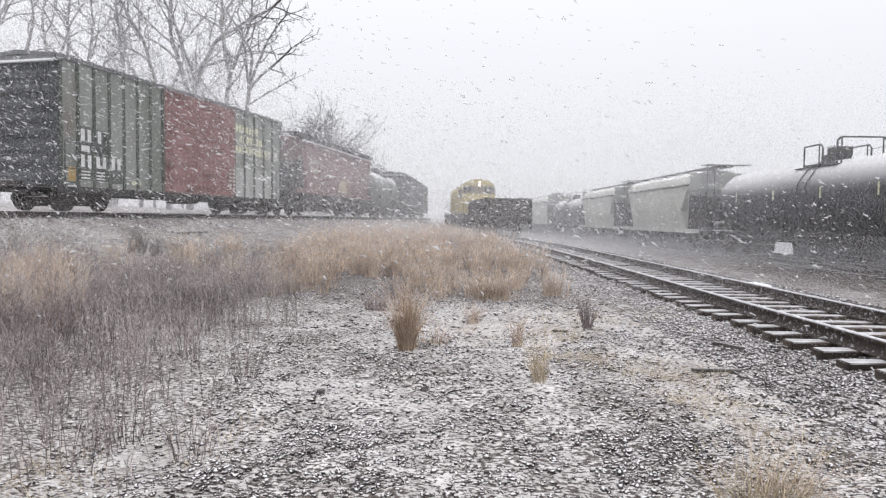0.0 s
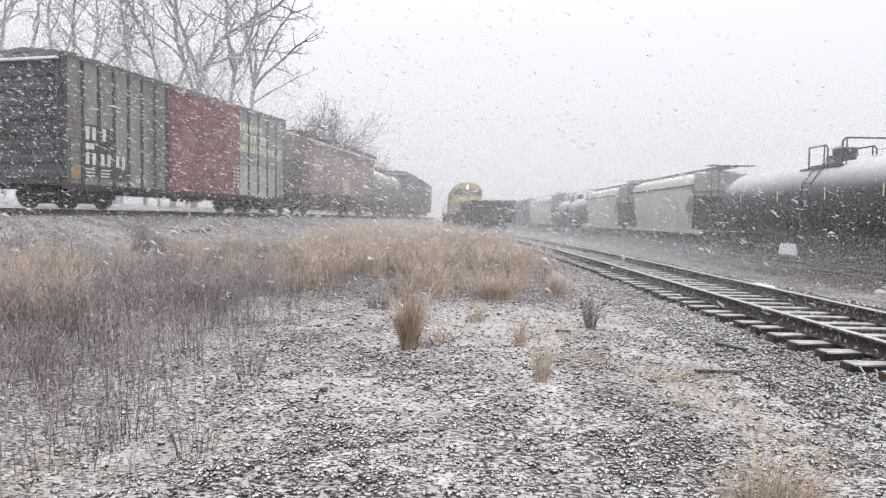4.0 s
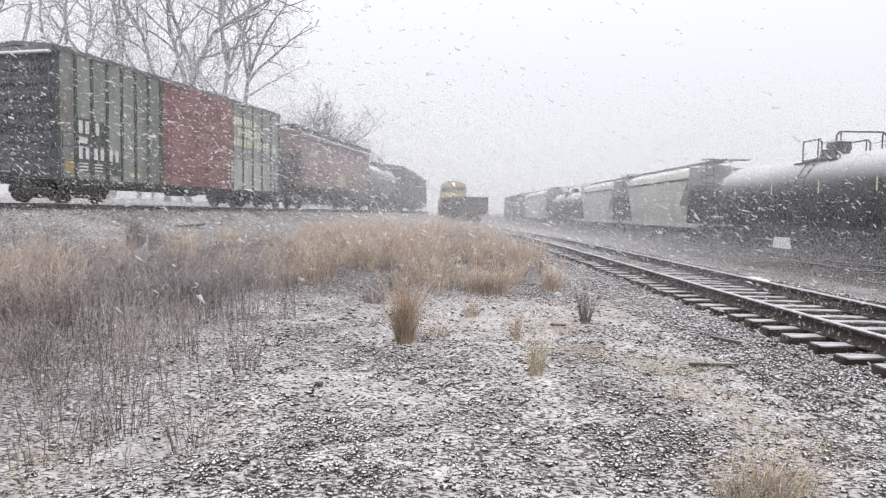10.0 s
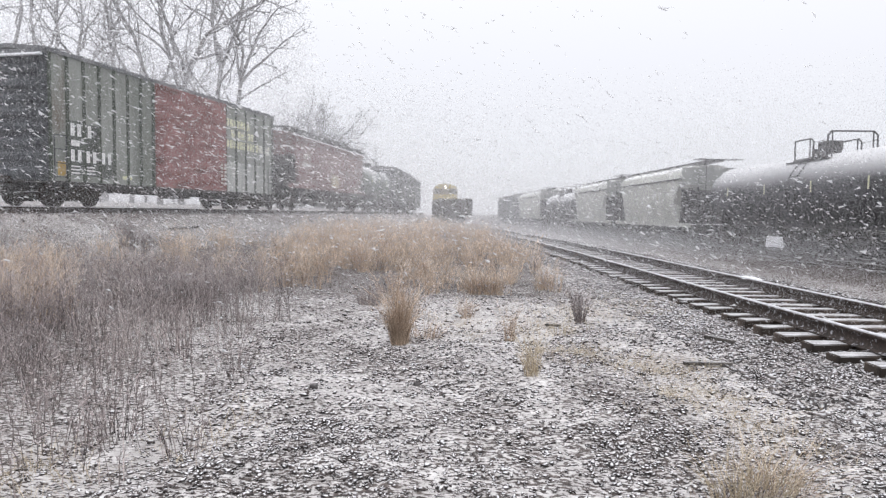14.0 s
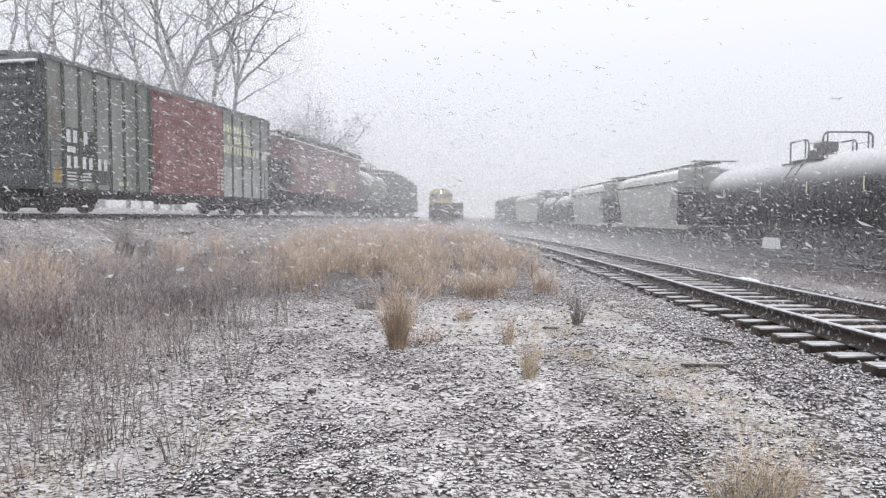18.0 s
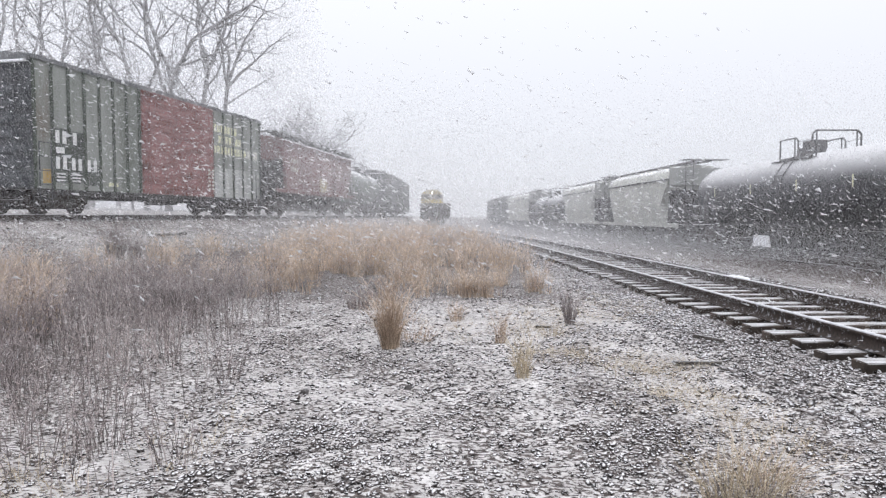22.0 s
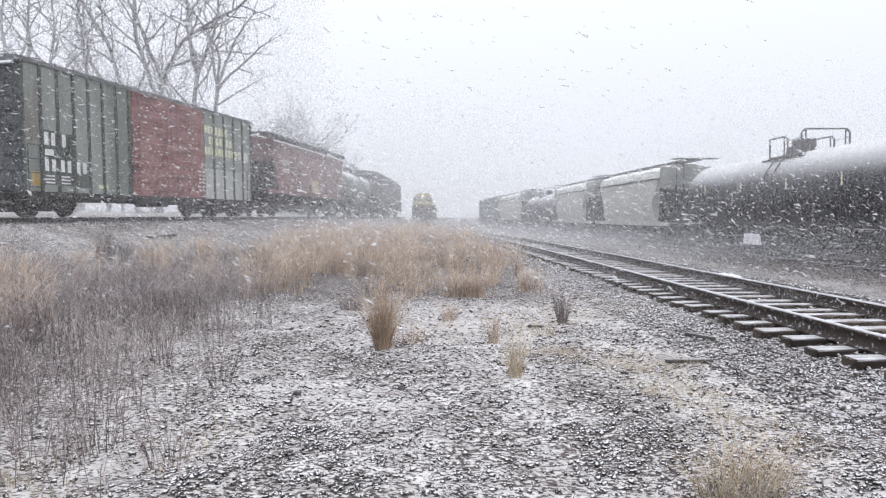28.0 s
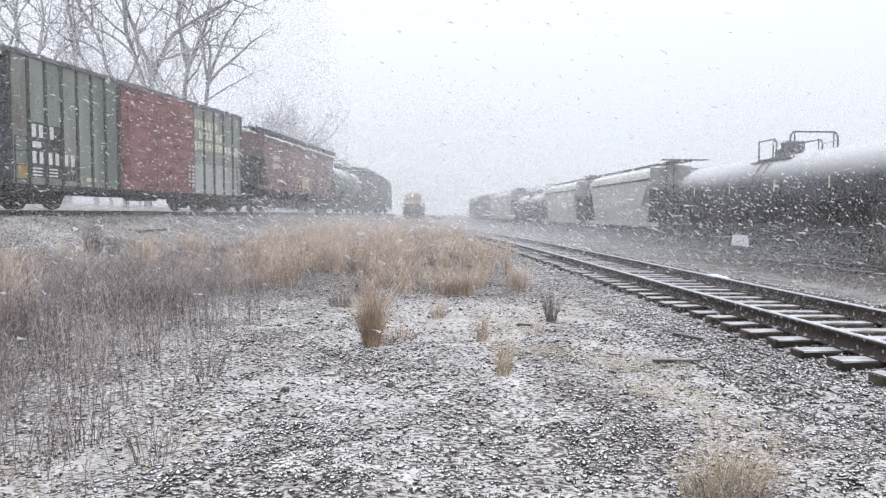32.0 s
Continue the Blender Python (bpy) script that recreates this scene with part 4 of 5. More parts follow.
        box(bm, -0.42, 0.30, -0.30, 0.30, top + 0.16, top + 0.52, 0.03)
        tube(bm, (0.75, 0.1, top - 0.05), (0.75, 0.1, top + 0.28), 0.14, 10)
        part("manway", bm, M["under"], car, "dark manway and valve housing")
    running_gear(car, h, h - 1.9)
    return car


M["side_rib"] = surf("dark_streaked_rib_paint", (0.035, 0.045, 0.035), (0.085, 0.10, 0.08), 2.0, 0.75, 0.1, SN)


def gondola():
    """A low-sided open gondola."""
    car = tagged(new("gondola_car"), "dark rusty open gondola coupled behind the locomotive", "gondola car")
    h, W, z0, z1 = 5.2, 1.52, 1.05, 2.62
    bm = B()
    box(bm, -h, h, -W, W, z0 - 0.05, z0 + 0.05)
    part("floor", bm, M["gondola"], car)
    for s in (-1, 1):
        bm = B()
        y = s * W
        box(bm, -h, h, min(y, y - s * 0.06), max(y, y - s * 0.06), z0 - 0.2, z1)
        part("side_wall", bm, M["gondola"], car)
        bm = B()
        box(bm, -h - 0.03, h + 0.03, min(y - s * 0.08, y + s * 0.07), max(y - s * 0.08, y + s * 0.07), z1 - 0.1, z1 + 0.03, 0.01)
        part("top_chord", bm, M["gondola"], car, "thin snow-lined top rim")
        for x in np.linspace(-h + 0.3, h - 0.3, 9):
            put("side_post", shared("gon_post", lambda q: box(q, -0.06, 0.06, -0.06, 0.06, z0 - 0.15, z1 - 0.1, 0.015), M["gondola"]), car, pose(x, y + s * 0.06, 0))
        bm = B()
        x = s * h
        box(bm, min(x, x - s * 0.06), max(x, x - s * 0.06), -W, W, z0 - 0.2, z1)
        for z in (z0 + 0.2, z0 + 0.75, z1 - 0.15):
            box(bm, min(x, x + s * 0.09), max(x, x + s * 0.09), -W, W, z, z + 0.12, 0.015)
        part("end_wall", bm, M["gondola"], car)
        for y in (-W - 0.1, W + 0.1):
            ladder(car, s * (h - 0.35), y, 0.5, z1 - 0.1, True)
    bm = B()
    box(bm, -h, h, -0.25, 0.25, 0.7, 1.0)
    part("centre_sill", bm, M["under"], car)
    running_gear(car, h, h - 1.7)
    return car


def locomotive():
    """A yellow road switcher, cab end towards the gondola, headlight lit."""
    car = tagged(new("locomotive"), "yellow diesel locomotive with a lit headlight", "locomotive")
    h, W = 8.4, 1.5
    bm = B()
    box(bm, -h, h, -W, W, 1.3, 1.62, 0.03)
    box(bm, -3.0, 3.0, -1.3, 1.3, 0.4, 1.3, 0.15)
    part("frame", bm, M["under"], car)
    bm = B()
    box(bm, -h + 1.2, -h + 3.6, -1.0, 1.0, 1.62, 3.0, 0.14)
    part("short_hood", bm, M["yellow"], car)
    bm = B()
    cab = [(-1.5, 1.62), (1.5, 1.62), (1.5, 3.9), (1.32, 4.34), (0.8, 4.64), (0, 4.74), (-0.8, 4.64), (-1.32, 4.34), (-1.5, 3.9)]
    prism(bm, cab, -h + 3.6, -h + 5.9)
    c = part("cab", bm, M["yellow"], car, "yellow cab with an arched roof")
    bm = B()
    prism(bm, [(-1.47, 3.42), (1.47, 3.42), (1.47, 3.9), (1.38, 4.12), (-1.38, 4.12), (-1.47, 3.9)], -h + 3.58, -h + 3.6)
    part("cab_front_band", bm, M["cab_brown"], c, "dull brown band round the cab windows")
    for s in (-1, 1):
        bm = B()
        y = s * 1.502
        box(bm, -h + 3.7, -h + 5.8, min(y, y + s * 0.008), max(y, y + s * 0.008), 3.0, 3.85)
        part("cab_side_band", bm, M["cab_brown"], c, "dull brown band round the cab windows")
    for y in (-0.95, 0.95):
        bm = B()
        box(bm, -h + 3.56, -h + 3.578, y - 0.4, y + 0.4, 3.5, 4.0)
        part("window", bm, M["glass"], c, "dark cab window")
    for s in (-1, 1):
        for x in (-h + 4.2, -h + 5.2):
            bm = B()
            y = s * 1.51
            box(bm, x - 0.36, x + 0.36, min(y, y + s * 0.012), max(y, y + s * 0.012), 3.05, 3.75)
            part("window", bm, M["glass"], c, "dark cab window")
    bm = B()
    box(bm, -h + 3.42, -h + 3.6, -0.2, 0.2, 4.0, 4.56, 0.04)
    hl = part("headlight_housing", bm, M["yellow"], car)
    for z in (4.2, 4.42):
        bm = B()
        tube(bm, (-h + 3.40, 0, z), (-h + 3.425, 0, z), 0.10, 14)
        part("lamp", bm, M["lamp"], hl, "glowing headlight")
    bm = B()
    hood = [(-0.95, 1.62), (0.95, 1.62), (0.95, 3.9), (0.7, 4.25), (-0.7, 4.25), (-0.95, 3.9)]
    prism(bm, hood, -h + 5.9, h - 1.0)
    part("long_hood", bm, M["yellow"], car)
    for x in (0.5, 3.2, 5.6):
        bm = B()
        tube(bm, (x, 0, 4.22), (x, 0, 4.45), 0.55, 16)
        part("roof_fan", bm, M["under"], car)
    for x in np.linspace(-h + 6.5, h - 2, 8):
        for s in (-1, 1):
            bm = B()
            box(bm, x - 0.45, x + 0.45, min(s * 0.95, s * 0.975), max(s * 0.95, s * 0.975), 1.9, 3.5)
            part("hood_door", bm, M["yellow"], car)
    for s in (-1, 1):
        bm = B()
        y = s * 1.46
        xs = np.linspace(-h + 0.1, h - 0.1, 12)
        pipe(bm, [(x, y, 2.65) for x in (xs[0], xs[-1])], 0.02)
        for x in xs:
            tube(bm, (x, y, 1.62), (x, y, 2.65), 0.018, 5)
        part("hand_railing", bm, M["under"], car)
        bm = B()
        box(bm, s * h - 0.06, s * h + 0.06, -1.45, 1.45, 0.5, 1.62, 0.03)
        part("pilot", bm, M["under"], car)
    running_gear(car, h, 4.9)
    return car


# ---- tracks ----
rail_track("track_middle", "rusty rails on snow-topped timber ties", mid_x, mid_z, -40.0, 150.0, 296, -16.22)
rail_track("track_left", "rusty rails on a raised ballast bank", left_x, const(LEFT_Z), -10.0, 140.0, 200, 14.0)
rail_track("track_right", "rusty rails of a siding under parked cars", const(RIGHT_X), const(RIGHT_Z), -40.0, 170.0, 200, -10.0, False)

# ---- train parked on the bank ----
c = boxcar("olive-grey high-cube boxcar with red doors on the raised track", 15.3, 0.82, 5.02)
place(c, -12.05, 29.35, LEFT_Z, left_x)
c = covered_hopper("faded maroon covered hopper with snow-lined roof", 17.0, 14.6, 4.3, 1.5, 4.80, "maroon", patch=True, walks=(-1.28, 1.28))
place(c, float(left_x(46.6)), 46.6, LEFT_Z, left_x)
c = tank_car("small grey tank car on the raised track", 12.4, 10.6, 1.42, 4.0, "tank_grey")
place(c, float(left_x(62.6)), 62.6, LEFT_Z, left_x)
c = boxcar("dark weathered boxcar far along the raised track", 15.3, 0.82, 4.6, "dark_end", "dark_end", False, False)
place(c, float(left_x(77.5)), 77.5, LEFT_Z, left_x)
c = boxcar("dark boxcar fading into the snowfall", 15.3, 0.82, 4.6, "dark_end", "dark_end", False, False)
place(c, float(left_x(94)), 94, LEFT_Z, left_x)

# ---- train parked on the siding ----
for y, kind in ((26.0, "tank"), (43.6, "hop"), (60.0, "hop"), (76.6, "tank"), (99.4, "long"), (121.5, "box"), (138.0, "box")):
    if kind == "tank":
        c = tank_car("black tank car with a snow-covered top and railed platform", 17.6, 16.6, 1.44, 3.97, "tank_black")
        tagged(c, group="parked tank cars")
    elif kind == "hop":
        c = covered_hopper("pale grey-green covered hopper on the siding", 15.6, 12.4, 4.05, 1.08, 4.64, "hopper_grey", arched=True, bays=2)
        tagged(c, group="parked grey hoppers")
    elif kind == "long":
        c = covered_hopper("long pale grey covered hopper far along the siding", 26.0, 23.0, 4.5, 1.15, 5.05, "hopper_grey", arched=True, bays=4)
    else:
        c = boxcar("dark boxcar on the siding lost in snow", 15.3, 0.95, 4.95, "dark_end", "dark_end", False, False)
    place(c, RIGHT_X, y, RIGHT_Z)

gon, loco = gondola(), locomotive()


# ---- dry grass and weeds ----
def blades(rng, base, height, lean, width, segs=2):
    """Tapered three-sided stems: base (n, 3), height, lean (n, 2) and width (n)."""
    n = len(base)
    a = rng.uniform(0, math.tau, n)
    rings = []
    levels = ((0.0, 1.0), (0.55, 0.75)) if segs == 2 else ((0.0, 1.0),)
    up = np.stack([lean[:, 0] * height, lean[:, 1] * height, height], 1)
    for u, w in levels:
        c = base + np.stack([up[:, 0] * u * u * 1.1, up[:, 1] * u * u * 1.1, up[:, 2] * u], 1)
        for k in range(3):
            b = a + k * math.tau / 3
            rings.append(c + np.stack([np.cos(b), np.sin(b), np.zeros(n)], 1) * (width * w * 0.5)[:, None])
    tip = base + up * np.array([1.1, 1.1, 1.0])
    m = len(rings) + 1
    v = np.stack(rings + [tip], 1).reshape(-1, 3)
    f = []
    if segs == 2:
        for k in range(3):
            j = (k + 1) % 3
            f += [(k, j, 3 + j), (k, 3 + j, 3 + k), (3 + k, 3 + j, 6)]
    else:
        f = [(0, 1, 3), (1, 2, 3), (2, 0, 3)]
    f = (np.array(f)[None] + (np.arange(n) * m)[:, None, None]).reshape(-1, 3)
    return v, f


def joined(pieces):
    vs, fs, o = [], [], 0
    for v, f in pieces:
        vs.append(v)
        fs.append(f + o)
        o += len(v)
    return np.concatenate(vs), np.concatenate(fs)


def clumps(rng, xy, h, n, spread, width, lean, segs=2, plume=0, wild=0.15):
    """n stems in a clump at every xy; plume: small feathery tips on each stem."""
    k = len(xy)
    r, a = spread * np.sqrt(rng.uniform(0, 1, (k, n))), rng.uniform(0, math.tau, (k, n))
    dx, dy = r * np.cos(a), r * np.sin(a)
    x, y = xy[:, :1] + dx, xy[:, 1:] + dy
    hh = h[:, None] * (0.35 + 0.7 * rng.uniform(0, 1, (k, n)) ** 1.3) * (1 - 0.4 * (r / spread) ** 3)
    lx = dx / spread * lean + rng.normal(0.03, wild, (k, n))
    ly = dy / spread * lean + rng.normal(0, wild, (k, n))
    base = np.stack([x, y, ground_z(x, y) - 0.01], -1).reshape(-1, 3)
    hh, tilt = hh.ravel(), np.stack([lx, ly], -1).reshape(-1, 2)
    stems = blades(rng, base, hh, tilt, np.broadcast_to(width, (k, n)).ravel() * rng.uniform(0.7, 1.3, k * n), segs)
    if not plume:
        return stems
    pieces, m = [stems], k * n
    for rep in range(plume):
        u = rng.uniform(0.6, 0.98, m)
        b = base + np.stack([tilt[:, 0] * hh * u * u * 1.1, tilt[:, 1] * hh * u * u * 1.1, hh * u], 1)
        pieces.append(blades(rng, b, rng.uniform(0.05, 0.14, m) * (0.5 + hh), tilt * 1.5 + rng.normal(0, 0.45, (m, 2)), np.full(m, float(np.mean(width)) * 1.25), 1))
    return joined(pieces)


def patchy(x, y, s, p=0.0):
    return 0.5 + 0.5 * wob(x + p, y - p, s)


def grass_field():
    rng = np.random.default_rng(11)
    pieces = []
    for y0, y1, per, n, w, hgt, segs in ((8.6, 16, 1.5, 26, 0.0065, 0.86, 2), (16, 26, 1.0, 22, 0.011, 0.98, 2), (26, 48, 0.6, 18, 0.02, 1.0, 1), (48, 90, 0.2, 14, 0.042, 0.95, 1)):
        xa, xb = -0.72 * y1, 7.0
        k = int(per * (y1 - y0) * (xb - xa))
        cx, cy = rng.uniform(xa, xb, k), rng.uniform(y0, y1, k)
        # bunches of several clumps, with bare ground between them
        m = 7
        size = rng.uniform(0.16, 0.5, k)
        tall = rng.uniform(0.62, 1.12, k)
        x, y = (cx[:, None] + rng.normal(0, 1, (k, m)) * size[:, None]).ravel(), (cy[:, None] + rng.normal(0, 1, (k, m)) * size[:, None]).ravel()
        tall = (tall[:, None] * rng.uniform(0.75, 1.1, (k, m))).ravel()
        k = k * m
        front = np.maximum(11.2 + 1.0 * np.sin(x * 1.3) + 0.7 * np.sin(x * 3.1 + 1), 10.7) + 2.6 * smooth01(-2.2, -5.0, x) + 1.7 * np.exp(-((x + 1.3) / 0.9) ** 2)
        keep = (y > front) & (x - mid_x(y) < -2.9 + 0.4 * np.sin(y * 0.8)) & ((x - left_x(y)) * 0.97 > 5.6 + 0.8 * np.sin(y))
        keep &= patchy(x, y, 0.8) * 0.6 + patchy(x, y, 2.2, 2.0) * 0.5 > rng.uniform(0.25, 0.7, k)
        keep &= (x > -3.2 - 0.10 * y) | (rng.uniform(0, 1, k) < 0.28)
        keep &= np.abs(x) < 0.78 * y
        xy = np.stack([x, y], 1)[keep]
        h = hgt * tall[keep] * (0.85 + 0.25 * patchy(xy[:, 0], xy[:, 1], 0.6, 5.0))
        pieces.append(clumps(rng, xy, h, n, 0.13, w, 0.24, segs, 2 if y0 < 20 else 1, 0.24))
    # the tan stand at the foot of the bank
    k = 210
    x, y = rng.uniform(-8.4, -4.6, k), rng.uniform(7.8, 13.0, k)
    x, y = x[x < -0.53 * y - 0.2], y[x < -0.53 * y - 0.2]
    k = len(x)
    pieces.append(clumps(rng, np.stack([x, y], 1), rng.uniform(0.6, 1.0, k), 34, 0.15, 0.008, 0.25, 2, 2))
    return tagged(new("grass", mesh_from("grass", *joined(pieces), M["tan"])), "tall tan dry grass in clumps, dusted with snow", "grass", kind="stuff")


def weed_field():
    rng = np.random.default_rng(12)
    k = 14500
    x, y = rng.uniform(-9.5, -1.0, k), 3.2 + 10.5 * rng.uniform(0, 1, k) ** 0.9
    edge = -0.75 - 0.15 * y + 0.3 * np.sin(y * 2.3) + 0.2 * np.sin(y * 5.1)
    thick = smooth01(-0.2, 1.3, edge - x) * (0.75 + 0.25 * smooth01(4.5, 7.5, y))
    keep = (rng.uniform(0, 1, k) < thick) & ((x - left_x(y)) * 0.97 > 4.6) & (patchy(x, y, 1.4) * 0.6 + patchy(x, y, 3.7, 3.0) * 0.4 > rng.uniform(0.1, 0.8, k))
    x, y = x[keep], y[keep]
    n = len(x)
    base = np.stack([x, y, ground_z(x, y) - 0.01], 1)
    h = rng.uniform(0.28, 0.80, n) * (0.7 + 0.3 * smooth01(4, 8, y))
    lean = rng.normal(0, 0.2, (n, 2))
    pieces = [blades(rng, base, h, lean, rng.uniform(0.004, 0.008, n))]
    for rep in range(5):                          # side shoots
        u = rng.uniform(0.3, 0.95, n)
        b = base + np.stack([lean[:, 0] * h * u * u, lean[:, 1] * h * u * u, h * u], 1)
        pieces.append(blades(rng, b, h * rng.uniform(0.12, 0.38, n), rng.normal(0, 0.8, (n, 2)), rng.uniform(0.003, 0.006, n), 1))
    for rep in range(3):                          # curled dead leaves and seed heads
        u = rng.uniform(0.1, 1.0, n)
        b = base + np.stack([lean[:, 0] * h * u * u, lean[:, 1] * h * u * u, h * u], 1)
        pieces.append(blades(rng, b, rng.uniform(0.015, 0.05, n), rng.normal(0, 1.0, (n, 2)), rng.uniform(0.008, 0.02, n), 1))
    return tagged(new("weeds", mesh_from("weeds", *joined(pieces), M["weed"])), "dead purple-brown weed stalks standing in thin snow", "weeds", kind="stuff")


def straw_patches():
    """Short flattened straw on the verge and between the ruts."""
    rng = np.random.default_rng(13)
    pieces = []
    for cx, cy, sx, sy, k, h in ((2.15, 6.2, 0.45, 0.4, 110, 0.13), (1.6, 6.9, 0.6, 0.4, 90, 0.13), (2.1, 5.3, 0.4, 0.5, 110, 0.10), (2.25, 4.5, 0.35, 0.7, 110, 0.10), (0.9, 8.6, 0.9, 0.7, 90, 0.16), (-1.5, 4.2, 0.5, 0.6, 16, 0.2),
                                 (2.0, 9.6, 1.0, 0.8, 70, 0.2), (-2.2, 3.6, 0.7, 0.5, 25, 0.25), (0.3, 2.7, 0.35, 0.2, 30, 0.12), (3.2, 11.0, 0.7, 1.5, 70, 0.16)):
        xy = np.stack([rng.normal(cx, sx * 0.6, k), rng.normal(cy, sy * 0.6, k)], 1)
        pieces.append(clumps(rng, xy, rng.uniform(0.5, 1.0, k) * h, 9, 0.10, 0.003, 1.6, 2, 0, 0.6))
    return tagged(new("straw", mesh_from("straw", *joined(pieces), M["straw"])), "short pale flattened straw in the gravel", "straw", kind="stuff")


def tuft(x, y, h, n, spread, w, lean, mat, label, seed, plume=1, wild=0.18):
    rng = np.random.default_rng(seed)
    v, f = clumps(rng, np.array([[x, y]]), np.array([h]), n, spread, w, lean, 2, plume, wild)
    o = np.array([x, y, float(ground_z(x, y))])
    ob = tagged(new("grass_tuft", mesh_from("grass_tuft", v - o, f, M[mat])), label, "grass tuft")
    ob.location = o
    return ob


grass_field()
weed_field()
straw_patches()
tuft(-0.38, 7.35, 0.92, 330, 0.09, 0.0055, 0.27, "tan", "tall tan grass tuft standing alone in the gravel", 21, 2, 0.26)
tuft(-0.36, 7.37, 1.05, 45, 0.11, 0.004, 0.22, "tan", "wispy pale stems rising from the tall tuft", 30, 2)
tuft(-0.10, 7.75, 0.36, 90, 0.18, 0.004, 0.7, "tan", "low tan tuft beside the tall one", 22)
tuft(0.89, 7.75, 0.52, 60, 0.06, 0.004, 0.3, "tan", "small tan grass tuft in snowy gravel", 23, 2)
tuft(0.86, 5.80, 0.46, 90, 0.065, 0.0038, 0.22, "straw", "slim pale straw tuft in snowy gravel", 24, 2)
tuft(0.90, 5.84, 0.62, 9, 0.04, 0.003, 0.15, "straw", "few tall thin straw stems in snowy gravel", 31, 2, 0.06)
tuft(1.95, 8.90, 0.66, 95, 0.07, 0.005, 0.4, "weed", "dark brown weed tuft near the track", 25, 2)
tuft(1.66, 3.35, 0.36, 150, 0.20, 0.0036, 0.7, "straw", "low spreading pale straw tuft in gravel", 26, 1, 0.3)
tuft(1.84, 3.45, 0.28, 110, 0.16, 0.004, 1.0, "tan", "ragged tan grass beside the straw tuft", 66, 1, 0.35)
tuft(1.50, 3.25, 0.30, 60, 0.12, 0.0036, 0.9, "straw", "ragged pale straw beside the larger tuft", 67, 1, 0.35)
tuft(1.64, 3.22, 0.18, 160, 0.22, 0.005, 0.8, "weed", "dark matted base of the straw tuft", 65, 0, 0.4)
tuft(1.30, 3.10, 0.18, 120, 0.24, 0.003, 1.2, "tan", "low spreading pale straw tuft in gravel", 27, 0, 0.4)
tuft(-1.05, 10.6, 0.42, 120, 0.16, 0.006, 0.4, "weed", "dark low weed tuft at the field's edge", 28)
tuft(0.45, 9.3, 0.40, 80, 0.10, 0.004, 0.45, "tan", "small tan grass tuft at the field's edge", 29, 2)
tuft(1.55, 8.1, 0.22, 60, 0.14, 0.004, 0.8, "straw", "low pale straw tuft near the track", 32)
tuft(2.25, 15.2, 1.2, 9, 0.05, 0.012, 0.1, "weed", "tall dark weed stalks at the edge of the grass", 33, 2, 0.05)
tuft(1.22, 6.6, 0.10, 130, 0.28, 0.004, 1.6, "weed", "flattened dark weeds in snowy gravel", 34, 0, 0.6)
tuft(-8.75, 19.2, 1.25, 150, 0.2, 0.016, 0.3, "weed", "dark bushy weed at the foot of the bank", 61, 2)
tuft(-8.1, 18.9, 1.0, 60, 0.14, 0.014, 0.3, "weed", "slender dark weed at the foot of the bank", 68, 2)
for x, y, h, seed in ((-2.05, 4.3, 0.62, 62), (-2.9, 4.9, 0.75, 63), (-1.75, 5.9, 0.7, 64), (-1.45, 3.9, 0.5, 69), (-3.4, 5.6, 0.85, 70), (-2.5, 6.6, 0.9, 71)):
    tuft(x, y, h, 24, 0.12, 0.005, 0.5, "weed", "thin dark branching weed in thin snow", seed, 3, 0.25)


# ---- crushed stone ----
def stones(name, label, mat, seed, beds):
    rng = np.random.default_rng(seed)
    octa_v = np.array([(1, 0, 0), (-1, 0, 0), (0, 1, 0), (0, -1, 0), (0, 0, 1), (0, 0, -1)], float)
    octa_f = np.array([(0, 2, 4), (2, 1, 4), (1, 3, 4), (3, 0, 4), (2, 0, 5), (1, 2, 5), (3, 1, 5), (0, 3, 5)])
    pos, rad = [], []

    def strew(x0, x1, y0, y1, per, lo, hi, rule=None):
        k = int(per * (x1 - x0) * (y1 - y0))
        x, y = rng.uniform(x0, x1, k), rng.uniform(y0, y1, k)
        if rule is not None:
            keep = rule(x, y)
            x, y = x[keep], y[keep]
        r = lo + (hi - lo) * rng.uniform(0, 1, len(x)) ** 2.2
        pos.append(np.stack([x, y, ground_z(x, y) + r * 0.25], 1))
        rad.append(r)

    for x0, x1, y0, y1, per, lo, hi, rule in beds:
        strew(x0, x1, y0, y1, per, lo, hi, rule)
    pos, rad = np.concatenate(pos), np.concatenate(rad)
    n = len(pos)
    # broken faces: uneven corners, flattened, then tipped over and turned at random
    v = octa_v[None] * rng.uniform(0.45, 1.35, (n, 6, 1)) + rng.normal(0, 0.30, (n, 6, 3))
    v = v * rad[:, None, None] * np.stack([rng.uniform(0.9, 1.7, n), rng.uniform(0.6, 1.2, n), rng.uniform(0.35, 0.7, n)], 1)[:, None]
    tip, turn = rng.normal(0, 0.35, n), rng.uniform(0, math.tau, n)
    c, s = np.cos(tip)[:, None], np.sin(tip)[:, None]
    v = np.stack([v[..., 0] * c + v[..., 2] * s, v[..., 1], v[..., 2] * c - v[..., 0] * s], -1)
    c, s = np.cos(turn)[:, None], np.sin(turn)[:, None]
    v = np.stack([v[..., 0] * c - v[..., 1] * s, v[..., 0] * s + v[..., 1] * c, v[..., 2]], -1) + pos[:, None]
    f = (octa_f[None] + (np.arange(n) * 6)[:, None, None]).reshape(-1, 3)
    return tagged(new(name, mesh_from(name, v.reshape(-1, 3), f, M[mat])), label, name, kind="stuff")


